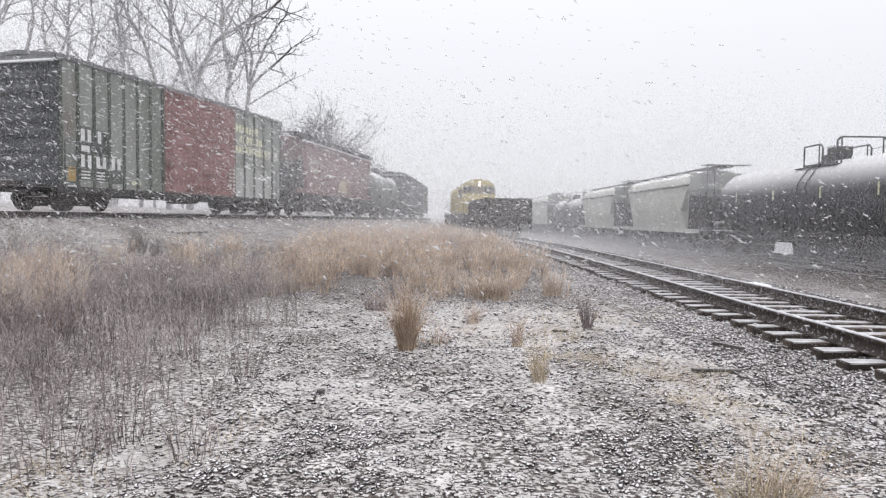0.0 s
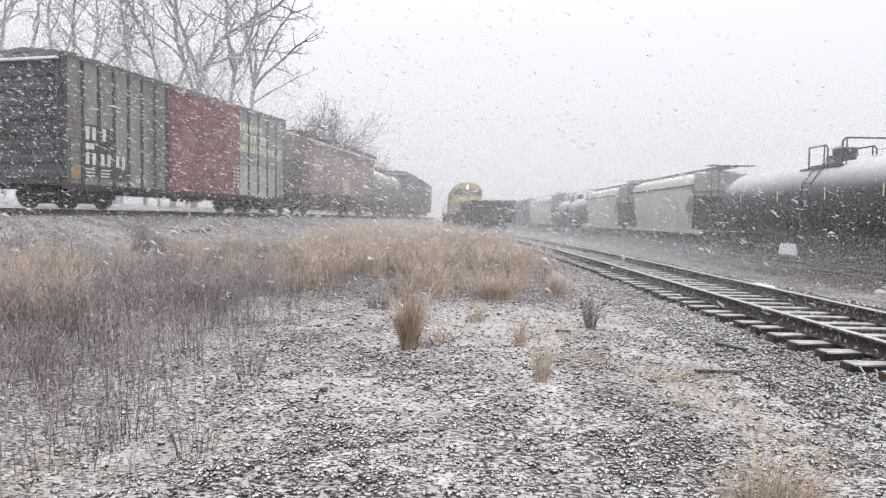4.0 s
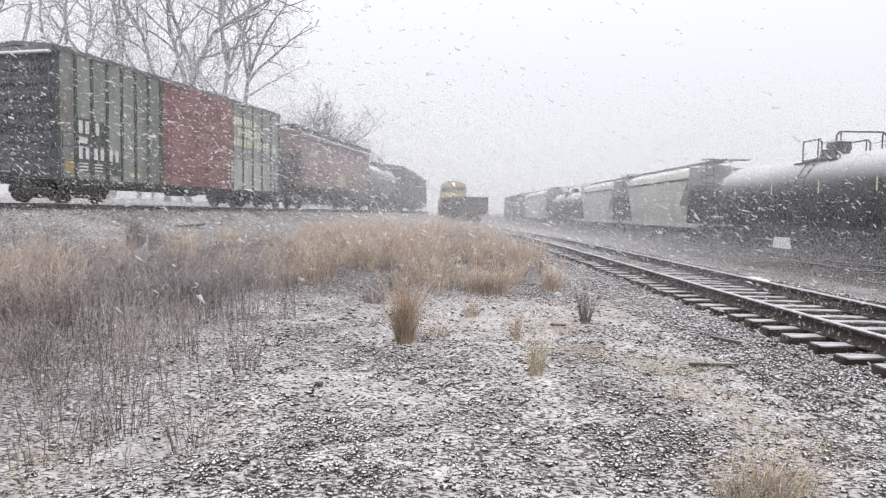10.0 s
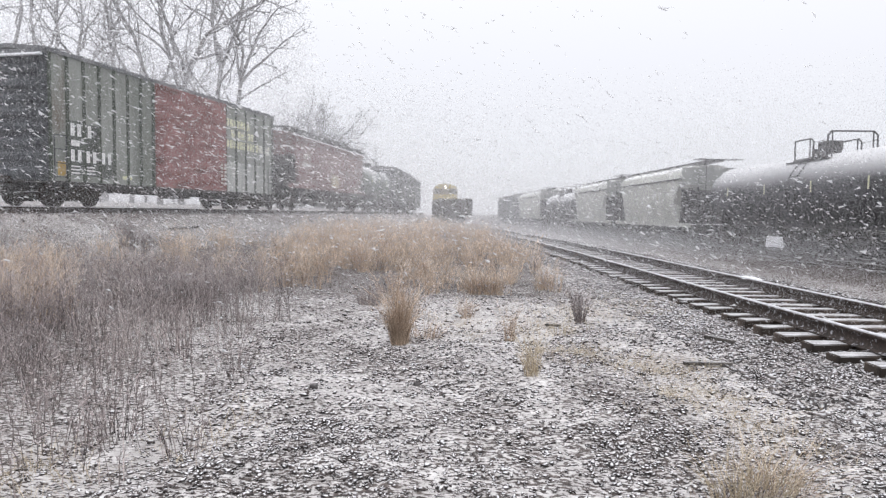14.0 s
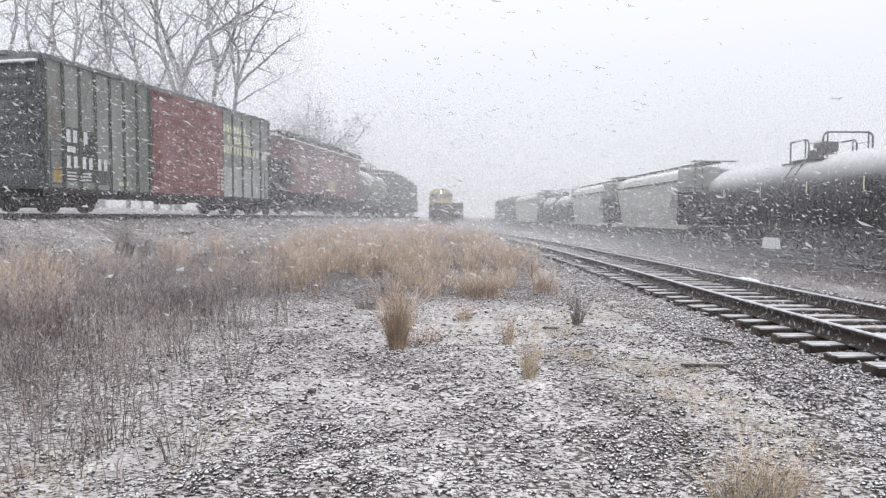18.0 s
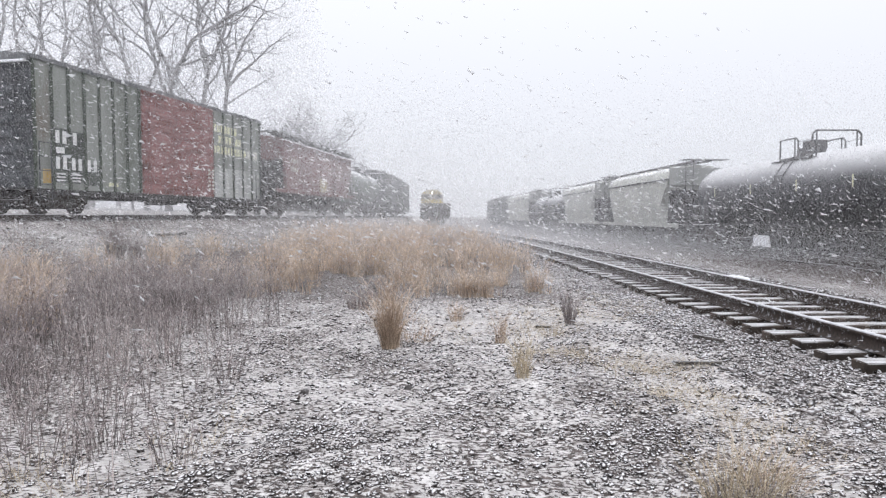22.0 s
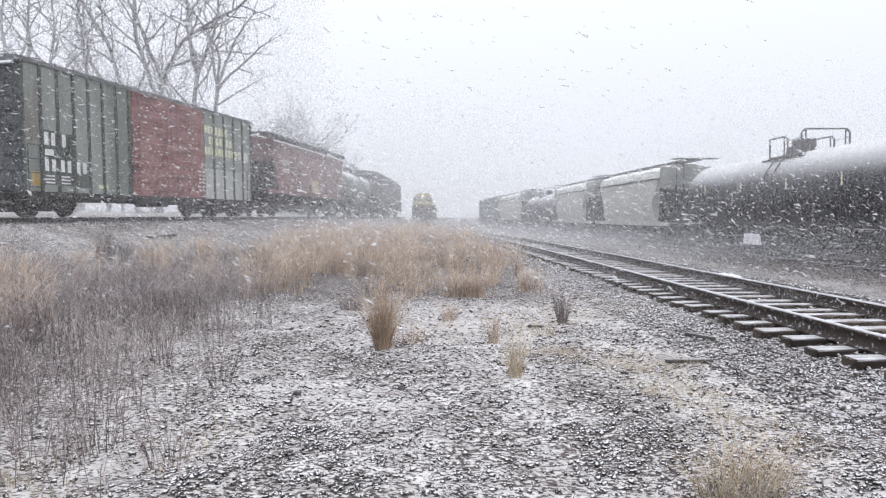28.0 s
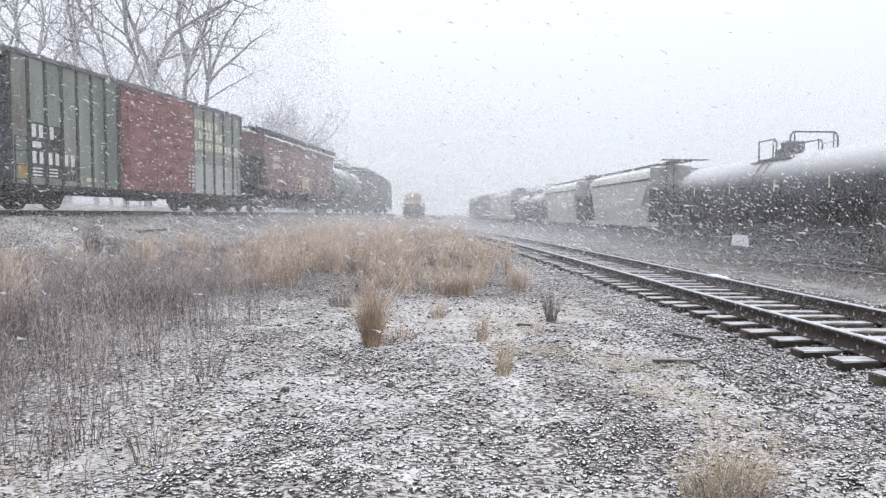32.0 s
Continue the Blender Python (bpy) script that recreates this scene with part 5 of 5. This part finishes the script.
spots = np.random.default_rng(30)
verge = lambda x, y: (np.abs(x) < 0.75 * y + 0.4) & (spots.uniform(0, 1, len(x)) < 0.3 + 0.7 * smooth01(-0.5, 0.4, x + 0.95 + 0.15 * y)) & (spots.uniform(0, 1, len(x)) < 1 - 0.6 * np.exp(-((x - 2.15) / 0.22) ** 2) * smooth01(7.0, 5.8, y) - 0.6 * np.minimum(rut(x, y), 1)) & (spots.uniform(0, 1, len(x)) < 1 - 0.35 * smooth01(7.0, 8.5, y)) & (patchy(x, y, 1.9, 1.0) * 0.7 + patchy(x, y, 4.3) * 0.5 > spots.uniform(-0.1, 0.8, len(x)))
stones("gravel", "loose crushed stone dusted with snow", "stone", 31, (
    (-2.4, 4.6, 2.0, 4.6, 2300, 0.004, 0.021, verge), (-2.8, 5.0, 4.6, 8.5, 800, 0.006, 0.024, verge), (-3.5, 4.0, 8.5, 14, 150, 0.012, 0.034, verge)))
stones("gravel", "angular grey-brown track ballast with a little snow", "ballast", 32, (
    (2.0, 9.0, 4.0, 14, 560, 0.011, 0.038, lambda x, y: np.abs(mid_x(y) - x - 1.75) < 0.75),
    (2.0, 9.0, 14, 34, 110, 0.025, 0.05, lambda x, y: np.abs(mid_x(y) - x - 1.7) < 0.6),
    (4.0, 7.0, 4.0, 20, 130, 0.02, 0.04, lambda x, y: np.abs(x - mid_x(y)) < 1.25),
    (-15, -5, 14, 40, 28, 0.03, 0.06, lambda x, y: np.abs((x - left_x(y)) * 0.97 - 3.2) < 2.2)))
stones("gravel", "dark bare ballast on the shoulder behind the rail", "stone", 36, (
    (6.0, 8.2, 5.0, 20, 330, 0.018, 0.045, lambda x, y: np.abs(x - mid_x(y) - 1.75) < 0.6 * spots.uniform(0.4, 1, len(x))),
    (4.6, 8.2, 20, 40, 110, 0.025, 0.05, lambda x, y: np.abs(x - mid_x(y) - 1.75) < 0.6 * spots.uniform(0.4, 1, len(x)))))


def lump(name, x, y, r, flat, mat, label, category, seed):
    rng = random.Random(seed)
    bm = B()
    bmesh.ops.create_icosphere(bm, subdivisions=1 if mat == "rock" else 2, radius=1)
    for v in bm.verts:
        q = 1 + 0.5 * noise.noise(v.co * 1.3 + Vector((seed, 0, 0))) + rng.uniform(-0.3, 0.3) * (1.0 if mat == "rock" else 0.3)
        v.co = Vector((v.co.x * r[0] * q, v.co.y * r[1] * q, v.co.z * flat * q))
    ob = tagged(part(name, bm, M[mat]), label, category)
    ob.location = (x, y, float(ground_z(x, y)) + flat * 0.35)
    return ob


lump("rock", -1.0, 5.5, (0.042, 0.034, 0), 0.04, "rock", "dark angular rock poking out of the snow", "rock", 2)
lump("rock", -0.14, 5.65, (0.036, 0.03, 0), 0.034, "rock", "small dark rock poking out of the snow", "rock", 5)
lump("rock", 3.6, 4.6, (0.06, 0.05, 0), 0.04, "rock", "grey rock in the ballast", "rock", 9)
sl = lump("snow_heap", 6.26, 13.15, (0.10, 0.46, 0), 0.04, "snow", "small heap of white snow against the rail", "snow heap", 4)
sl.location.z = 0.22


def board(x, y, z, l, w, h, a, tilt, label):
    bm = B()
    box(bm, -l / 2, l / 2, -w / 2, w / 2, 0, h, 0.006)
    for v in bm.verts:
        v.co.y += 0.012 * noise.noise(v.co * 3 + Vector((x, 0, 0)))
        v.co.z += 0.01 * noise.noise(v.co * 4)
    ob = tagged(part("timber_offcut", bm, M["plank"]), label, "timber")
    ob.matrix_basis = pose(x, y, z, 0, tilt, a)
    return ob


for x, y, l, w, h, a, tilt in ((2.64, 6.35, 0.46, 0.055, 0.03, -3, 0), (3.28, 7.6, 0.34, 0.06, 0.04, -48, 4), (1.54, 8.6, 0.2, 0.035, 0.03, -15, 3)):
    board(x, y, float(ground_z(x, y)) + 0.012, l, w, h, a, tilt, "dark weathered timber offcut lying in gravel")
for x, y, l, a in ((-9.4, 24.1, 1.8, 12),):
    board(x, y, float(ground_z(x, y)) - 0.02, l, 0.16, 0.09, a, -4, "old dark tie lying on the ballast bank")


# ---- bare trees ----
def limb(rng, out, p, d, r, length, level, curl=0.0, up=0.03, thin=0.013):
    """A limb that bends as it grows and carries side branches; out takes (a, b, r0, r1). curl: its turn in the x-z plane per step."""
    steps = max(3, round(length / (0.75, 0.55, 0.45, 0.4)[level]))
    r_end = max(r * 0.38, thin * 0.7)
    side = rng.choice((-1, 1))
    wander = (0.15, 0.2, 0.25, 0.3)[level]
    for k in range(steps):
        u = k / steps
        c, s = math.cos(curl), math.sin(curl)
        d = Vector((d.x * c + d.z * s, d.y, d.z * c - d.x * s))
        d = (d + Vector((rng.gauss(0, wander), rng.gauss(0, wander), rng.gauss(up, wander * 0.6)))).normalized()
        q = p + d * (length / steps)
        ra, rb = r + (r_end - r) * u, r + (r_end - r) * (u + 1 / steps)
        out.append((p, q, ra, rb))
        p = q
        if level < 3 and u > (0.22, 0.12, 0.05)[level] and rng.random() < (0.85, 0.85, 0.75)[level]:
            side = -side
            w = d.cross(Vector((rng.gauss(0, 0.35), 1, rng.gauss(0, 0.35)))).normalized() * side
            w = (w + Vector((0, rng.gauss(0, 0.55), 0.12))).normalized()
            dd = (d + w * rng.uniform(0.75, 1.35)).normalized()
            limb(rng, out, p, dd, max(rb * rng.uniform(0.5, 0.75), thin), length * (1.06 - 0.6 * u) * rng.uniform(0.32, 0.52), level + 1, rng.gauss(0, 0.07), 0.012, thin)
    if level < 3:
        for e in (-1, 1):
            w = Vector((e * rng.uniform(0.3, 0.7), rng.gauss(0, 0.4), rng.uniform(-0.1, 0.3)))
            limb(rng, out, p, (d + w).normalized(), max(r_end * 0.9, thin), length * rng.uniform(0.2, 0.34), level + 1, 0.0, 0.03, thin)


def tubes_mesh(tubes, thick=0.0):
    groups = {5: [t for t in tubes if t[2] > 0.05], 3: [t for t in tubes if t[2] <= 0.05]}
    vs, fs, o = [], [], 0
    for seg, ts in groups.items():
        if not ts:
            continue
        a, b = np.array([t[0] for t in ts]), np.array([t[1] for t in ts])
        ra, rb = np.array([t[2] for t in ts]) + thick, np.array([t[3] for t in ts]) + thick
        d = b - a
        d = d / (np.linalg.norm(d, axis=1, keepdims=True) + 1e-9)
        ref = np.where(np.abs(d[:, 2:]) > 0.9, np.array([[1.0, 0, 0]]), np.array([[0, 0, 1.0]]))
        u = np.cross(d, ref)
        u = u / np.linalg.norm(u, axis=1, keepdims=True)
        w = np.cross(d, u)
        b = b + d * (rb * 0.3)[:, None]
        ring = []
        for c, r in ((a, ra), (b, rb)):
            for k in range(seg):
                t = k * math.tau / seg
                ring.append(c + (u * math.cos(t) + w * math.sin(t)) * r[:, None])
        v = np.stack(ring, 1)
        f = []
        for k in range(seg):
            j = (k + 1) % seg
            f += [(k, j, seg + j), (k, seg + j, seg + k)]
        f = (np.array(f)[None] + (np.arange(len(ts)) * 2 * seg)[:, None, None] + o).reshape(-1, 3)
        vs.append(v.reshape(-1, 3))
        fs.append(f)
        o += v.shape[0] * v.shape[1]
    return np.concatenate(vs), np.concatenate(fs)


def tree(x, y, trunk_h, lean, girth, limbs, seed, label="tall bare deciduous tree behind the parked train"):
    """limbs: for each main limb its angle from upright in degrees, its length, its turn per step and the height on the trunk where it leaves."""
    rng = random.Random(seed)
    t = tagged(new("tree"), label, "tree", "bare trees behind the bank")
    t.location = (x, y, float(ground_z(x, y)) - 0.1)
    n, trunk, spine = 8, [], [Vector((0, 0, 0))]
    d = Vector((math.tan(radians(lean)), 0, 1)).normalized()
    for k in range(n):
        q = spine[-1] + d * trunk_h / n
        trunk.append((spine[-1], q, girth * (1.3 if k == 0 else 1 - 0.03 * k), girth * (0.97 - 0.03 * k)))
        spine.append(q)
        d = (d + Vector((rng.gauss(0, 0.035), rng.gauss(0, 0.03), 0.02))).normalized()
    part("trunk", mesh_from("trunk", *tubes_mesh(trunk), M["bark"], True), None, t)
    out = []
    for angle, length, curl, at in limbs:
        p = spine[min(n, round(at * n))]
        a = radians(angle)
        dd = Vector((math.sin(a), rng.gauss(0, 0.18), math.cos(a))).normalized()
        limb(rng, out, p, dd, girth * (0.78 if at > 0.9 else 0.55) * min(1.0, 0.55 + length / 18), length, 0, curl)
    part("crown", mesh_from("crown", *tubes_mesh(out), M["bark"], True), None, t, "bare branching crown")
    return t


# bearing (metres sideways for each metre ahead), distance, trunk, lean, girth, main limbs
TREES = (
    (-0.292, 52, 9.4, -2, 0.20, ((-12, 6.0, 0.04, 1.0), (34, 5.4, 0.05, 1.0), (16, 6.4, 0.05, 1.0), (2, 6.2, 0.03, 1.0), (56, 4.2, 0.03, 0.88), (-40, 3.2, 0.06, 0.8))),
    (-0.338, 53, 11.0, 5, 0.23, ((26, 7.0, -0.02, 1.0), (-4, 8.5, 0.0, 1.0), (8, 7.5, 0.03, 1.0), (46, 4.5, -0.03, 0.9), (-42, 3.8, 0.06, 0.75))),
    (-0.377, 52, 7.6, -1, 0.26, ((-17, 13.0, -0.004, 1.0), (15, 12.5, 0.012, 1.0), (2, 9.0, 0.02, 1.0))),
    (-0.408, 53, 7.8, -2, 0.22, ((-12, 12.0, 0.0, 1.0), (-52, 9.5, 0.06, 1.0), (22, 6.0, -0.03, 1.0))),
    (-0.498, 51, 9.0, 3, 0.20, ((10, 10.0, 0.0, 1.0), (62, 4.6, -0.02, 0.85), (-24, 6.5, 0.03, 1.0))),
    (-0.535, 52, 8.0, -2, 0.21, ((-16, 9.0, 0.01, 1.0), (16, 9.5, -0.01, 1.0), (34, 6.0, -0.03, 1.0))),
    (-0.590, 52, 10.0, 0, 0.18, ((-3, 9.0, 0.0, 1.0), (20, 6.0, -0.03, 1.0))),
    (-0.622, 50, 8.5, -6, 0.22, ((-26, 10.0, 0.01, 1.0), (8, 9.0, 0.0, 1.0), (-50, 6.0, 0.05, 0.9))),
    (-0.70, 51, 9.0, 2, 0.22, ((-15, 9.0, 0.0, 1.0), (18, 10.0, 0.0, 1.0))),
    (-0.345, 74, 10.0, 0, 0.2, ((-16, 9.0, 0.0, 1.0), (16, 9.0, 0.0, 1.0))),
    (-0.45, 72, 10.0, 0, 0.2, ((-18, 9.0, 0.0, 1.0), (14, 10.0, 0.0, 1.0))),
)
for i, (b, y, trunk_h, lean, girth, limbs) in enumerate(TREES):
    tree(b * y, y, trunk_h, lean, girth, limbs, 100 + i)


def far_woods():
    """The wood along the line beyond, half lost in the snowfall."""
    rng = random.Random(77)
    out = []
    for k in range(46):
        y = 88 + 58 * (k / 46) ** 1.1 + rng.uniform(-2, 2)
        x = float(left_x(y)) - 8.5 - rng.uniform(0, 15)
        h = rng.uniform(12.5, 17.0) * (1.0 if y < 100 else 0.85)
        p, lean = Vector((x, y, float(ground_z(x, y)))), rng.uniform(-0.05, 0.05)
        q = p + Vector((lean * h, 0, h * 0.42))
        out.append((p, q, h * 0.012, h * 0.010))
        for a in (-24, 4, 26):
            a = radians(a + rng.uniform(-10, 10))
            limb(rng, out, q, Vector((math.sin(a), rng.gauss(0, 0.3), math.cos(a))).normalized(), 0.12, h * rng.uniform(0.40, 0.55), 1, 0.0, 0.03, 0.021)
    for k in range(20):                           # behind the nearer trees
        y = rng.uniform(64, 88)
        x = -y * (0.33 + 0.45 * (k + rng.random()) / 20)
        h = rng.uniform(15, 21)
        p, lean = Vector((x, y, float(ground_z(x, y)))), rng.uniform(-0.06, 0.06)
        q = p + Vector((lean * h, 0, h * 0.42))
        out.append((p, q, h * 0.010, h * 0.008))
        for a in (-20, 3, 22):
            a = radians(a + rng.uniform(-10, 10))
            limb(rng, out, q, Vector((math.sin(a), rng.gauss(0, 0.3), math.cos(a))).normalized(), 0.09, h * rng.uniform(0.42, 0.58), 1, 0.0, 0.02, 0.016)
    return tagged(new("woods", mesh_from("woods", *tubes_mesh(out), M["bark"])), "bare winter woods fading into the snowfall", "woods", kind="stuff")


far_woods()


def scrub():
    """Low dark scrub, added beyond the siding to give the shade under the cars."""
    rng = np.random.default_rng(51)
    k = 1300
    x, y = rng.uniform(17.6, 20.5, k), 12 + 70 * rng.uniform(0, 1, k) ** 1.4
    v, f = clumps(rng, np.stack([x, y], 1), rng.uniform(1.5, 2.3, k), 16, 0.4, 0.14, 0.5, 1)
    return tagged(new("scrub", mesh_from("scrub", v, f, M["scrub"])), "low dark scrub added beyond the siding for the shade under the cars", "scrub", kind="stuff")


scrub()


# ---- falling snow: swarms of flakes that drift past on the wind; what lies far off is veiled by them ----
def swarm(name, label, seed, y0, y1, count, r0, r1, v, zmax, stretch, slant, side=0.74, flat=False, mat="flake", above=-9.0, rise=0.42):
    rng = np.random.default_rng(seed)
    t0 = rng.uniform(-3.0, 35.0, count)
    y = (y0**3 + (y1**3 - y0**3) * rng.uniform(0, 1, count)) ** (1 / 3) if y0 < 8 else np.sqrt(y0**2 + (y1**2 - y0**2) * rng.uniform(0, 1, count))
    # as many flakes over each metre as the column there is tall, so that they hang evenly
    u = rng.uniform(0, 1, count)
    share = np.clip((zmax[0] + 2) / (zmax[0] + zmax[1] + 4), 0, 1)
    edge = -0.2 / (side + 0.02)
    u = np.where(u < share * (1 + edge) / (share * (1 + edge) + (1 - share) * (1 - edge)), rng.uniform(-1, edge, count), rng.uniform(edge, 1, count))
    x = u * (side * y + 0.5)
    top = np.minimum(EYE + rise * y, zmax[0] + (zmax[1] - zmax[0]) * smooth01(-0.25, -0.15, x / y))
    low = np.maximum(ground_z(x, y), EYE - (0.48 if y0 < 10 else 0.09) * y)
    low = np.maximum(low, above)
    z = low + (top - low) * rng.uniform(0, 1, count)
    full = top > low
    x, y, z, t0, count = x[full], y[full], z[full], t0[full], int(full.sum())
    pos = np.stack([x - v[0] * t0, y, z - v[2] * t0], 1)
    r = r0 + (r1 - r0) * rng.uniform(0, 1, count) ** 1.6
    tet = np.array([(1, 0, -0.6), (-0.6, 0.9, -0.5), (-0.6, -0.9, -0.3), (0.1, 0, 1.0)])
    w = tet[None] + rng.normal(0, 0.25, (count, 4, 3))
    ax = rng.uniform(-1, 1, (count, 3))
    ax = ax / np.linalg.norm(ax, axis=1, keepdims=True)
    # turn each flake at random, then draw it out along its fall
    th = rng.uniform(0, math.tau, count)
    c, s = np.cos(th)[:, None, None], np.sin(th)[:, None, None]
    k = ax[:, None]
    w = w * c + np.cross(np.broadcast_to(k, w.shape), w) * s + k * (w * k).sum(-1, keepdims=True) * (1 - c)
    a = np.radians(slant + rng.normal(0, 16, count))
    d = np.stack([np.cos(a), np.zeros(count), -np.sin(a)], 1)[:, None]
    w = w + d * (w * d).sum(-1, keepdims=True) * (stretch - 1) * rng.uniform(0.3, 1.4, (count, 1, 1))
    vtx = pos[:, None] + w * r[:, None, None]
    f = np.array([(0, 2, 1), (0, 1, 3), (1, 2, 3), (2, 0, 3)])
    if flat:                                    # single plates, too far off to show their thickness
        vtx, f = vtx[:, 1:], f[:1]
    f = (f[None] + (np.arange(count) * vtx.shape[1])[:, None, None]).reshape(-1, 3)
    ob = new(name, mesh_from(name, vtx.reshape(-1, 3), f, M[mat]))
    return tagged(ob, label, "snowfall", kind="stuff"), v


def veil(name, label, seed, d0, d1, count, r, tops, mat, floor=-3.0, west=-41.0, east=41.0, skim=0.0, soft=False):
    """Fine snow hung evenly through the air between two distances; tops: how high it reaches on the left and on the right;
    skim: the depth of a layer that hugs the ground instead; soft: thins out on all sides."""
    rng = np.random.default_rng(seed)
    k = np.arange(count) + 0.5
    g = 1.32471795724                          # an even, never repeating spread over bearing and height
    u, w, q = (k / g) % 1.0, (k / g**2) % 1.0, rng.uniform(0, 1, count)
    d = (d0**2 + (d1**2 - d0**2) * q) ** 0.5
    az = np.radians(west + (east - west) * u)
    az = az + rng.normal(0, 0.45, count) * np.radians(east - west) / count**0.5
    w = w + rng.normal(0, 0.45, count) / count**0.5
    lo, hi = max(-0.06, (floor - EYE) / d1), (max(tops) - EYE) / d0
    x, y, z = d * np.sin(az), d * np.cos(az), EYE + d * (lo + (hi - lo) * w)
    top = tops[0] + (tops[1] - tops[0]) * smooth01(-14, -8, np.degrees(az))
    if skim:
        z = ground_z(x, y) + skim * np.clip(w, 0, 1) ** 1.6
        top = z + 1
    keep = (z < top) & (z > floor) & (z >= ground_z(x, y))
    if east < 41 and not soft:                               # thins out towards the open sky
        keep &= rng.uniform(0, 1, count) < smooth01(0, 14, east - np.degrees(az))
    if soft:                                    # a loose cloud without an edge
        mid, half = (west + east) / 2, (east - west) / 2
        away = np.hypot((np.degrees(az) - mid) / half, (z - (floor + top) / 2) / ((top - floor) / 2))
        keep &= rng.uniform(0, 1, count) < smooth01(0.0, 0.8, 1 - away)
    x, y, z, az, d = x[keep], y[keep], z[keep], az[keep], d[keep]
    n = len(x)
    size = r * (0.75 + 0.5 * rng.uniform(0, 1, n)) * d / ((d0 + d1) / 2)
    turn = rng.uniform(0, math.tau, n)
    corners = []
    for j in range(3):
        t = turn + j * math.tau / 3
        a, c, e = np.cos(t) * size, np.sin(t) * size, rng.normal(0, 0.35, n) * size
        corners.append(np.stack([x + a * np.cos(az) + e * np.sin(az), y - a * np.sin(az) + e * np.cos(az), z + c], 1))
    ob = new(name, mesh_from(name, np.stack(corners, 1).reshape(-1, 3), np.arange(3 * n).reshape(-1, 3), M[mat]))
    return tagged(ob, label, "snowfall", kind="stuff")


swarms = [
    swarm("snowfall", "large snowflakes close by, blown on the wind", 41, 1.2, 5.0, 2600, 0.002, 0.006, (1.7, 0, -1.0), (9, 9), 2.0, 28),
    swarm("snowfall", "streaking snowflakes in the middle distance", 42, 4.0, 11.0, 12000, 0.006, 0.014, (1.7, 0, -1.0), (8, 6), 3.8, 22, mat="streak", rise=0.17),
    swarm("snowfall", "scattered snowflakes against the sky", 49, 4.0, 14.0, 600, 0.006, 0.013, (1.7, 0, -1.0), (8, 6), 1.2, 30, mat="veil_mid", above=2.4),
    swarm("snowfall", "snowflakes blown past the parked trains", 43, 13.0, 27.0, 15000, 0.013, 0.029, (0.6, 0, -0.10), (5.6, 4.0), 3.2, 22, flat=True),
]
gust = veil("snowfall", "snow blowing across the raised track", 54, 30.0, 42.0, 110000, 0.0295, (9.0, 9.0), "veil_near", 0.8, -27.0, 4.0, soft=True)
veils = [
    veil("snowfall", "fine snow blowing over the grass", 52, 8.0, 16.0, 110000, 0.0064, (4, 4), "veil_mid", skim=1.3),
    veil("snowfall", "powder snow drifting low along the tracks", 47, 15.0, 46.0, 150000, 0.0135, (4, 4), "veil_mid", skim=0.9),
    veil("snowfall", "fine loose snowfall before the parked trains", 48, 15.0, 30.0, 570000, 0.0126, (6.8, 4.7), "veil_near"),
    veil("snowfall", "snow blown off the top of the tank car", 53, 15.0, 22.0, 90000, 0.0108, (4.9, 4.9), "veil_near", 1.6, 14.0, 36.0, soft=True),
    veil("snowfall", "veil of snowfall beyond the nearest cars", 44, 30.0, 60.0, 430000, 0.0292, (7.2, 4.8), "veil_mid"),
    veil("snowfall", "veil of snowfall before the trees", 50, 30.0, 60.0, 240000, 0.085, (23, 7.2), "veil_high", 7.2, -41.0, 5.0),
    veil("snowfall", "veil of snowfall in the distance", 45, 60.0, 110.0, 240000, 0.051, (8.0, 5.5), "veil_mid"),
    veil("snowfall", "veil of snowfall before the woods", 51, 60.0, 110.0, 90000, 0.125, (20, 8.0), "veil_high", 8.0, -41.0, 8.0),
    veil("snowfall", "whiteout of snowfall beyond", 46, 110.0, 190.0, 120000, 0.15, (20, 6.5), "veil"),
]


# ---- what moves ----
near_y = spline([(0, 45.0), (3, 51.0), (6, 56.6), (9, 61.5), (14, 67.5), (20, 74.5), (25, 83.0), (28, 90.0), (32, 101.0)])


def on_track(y):
    a = 90 - math.degrees(math.atan((float(mid_x(y + 5)) - float(mid_x(y - 5))) / 10))
    return pose(float(mid_x(y)), y, float(mid_z(y)), 0, 0, a)


def motions():
    ts = [0.5 * k for k in range(65)]
    walk(gon, [(t, on_track(float(near_y(t)) + 5.7)) for t in ts])
    walk(loco, [(t, on_track(float(near_y(t)) + 20.3)) for t in ts])
    rolled = [(0.2 * k, math.degrees((float(near_y(0.2 * k)) - float(near_y(0))) / 0.455)) for k in range(161)]
    for car in (gon, loco):                     # their wheels roll along the rails
        for truck in [o for o in car.children if o.name.startswith("truck")]:
            for wheel in [o for o in truck.children if o.name.startswith("wheel")]:
                x, y, z = wheel.location
                a, turn = (0, 1) if y < 0 else (180, -1)
                walk(wheel, [(t, pose(x, y, z, 0, turn * r, a)) for t, r in rolled])
    for ob, v in swarms:
        walk(ob, [(t, pose(v[0] * t, 0, v[2] * t)) for t in (0, 8, 16, 24, 32)])
    for ob in veils:                            # the fine snow wheels slowly past
        walk(ob, [(t, pose(0, 0, 0, 0, 0, 4 - 0.25 * t)) for t in (0, 8, 16, 24, 32)])
    walk(gust, [(t, pose(0, 0, 0, 0, 0, 2 - 0.45 * t)) for t in (0, 8, 16, 24, 32)])


motions()
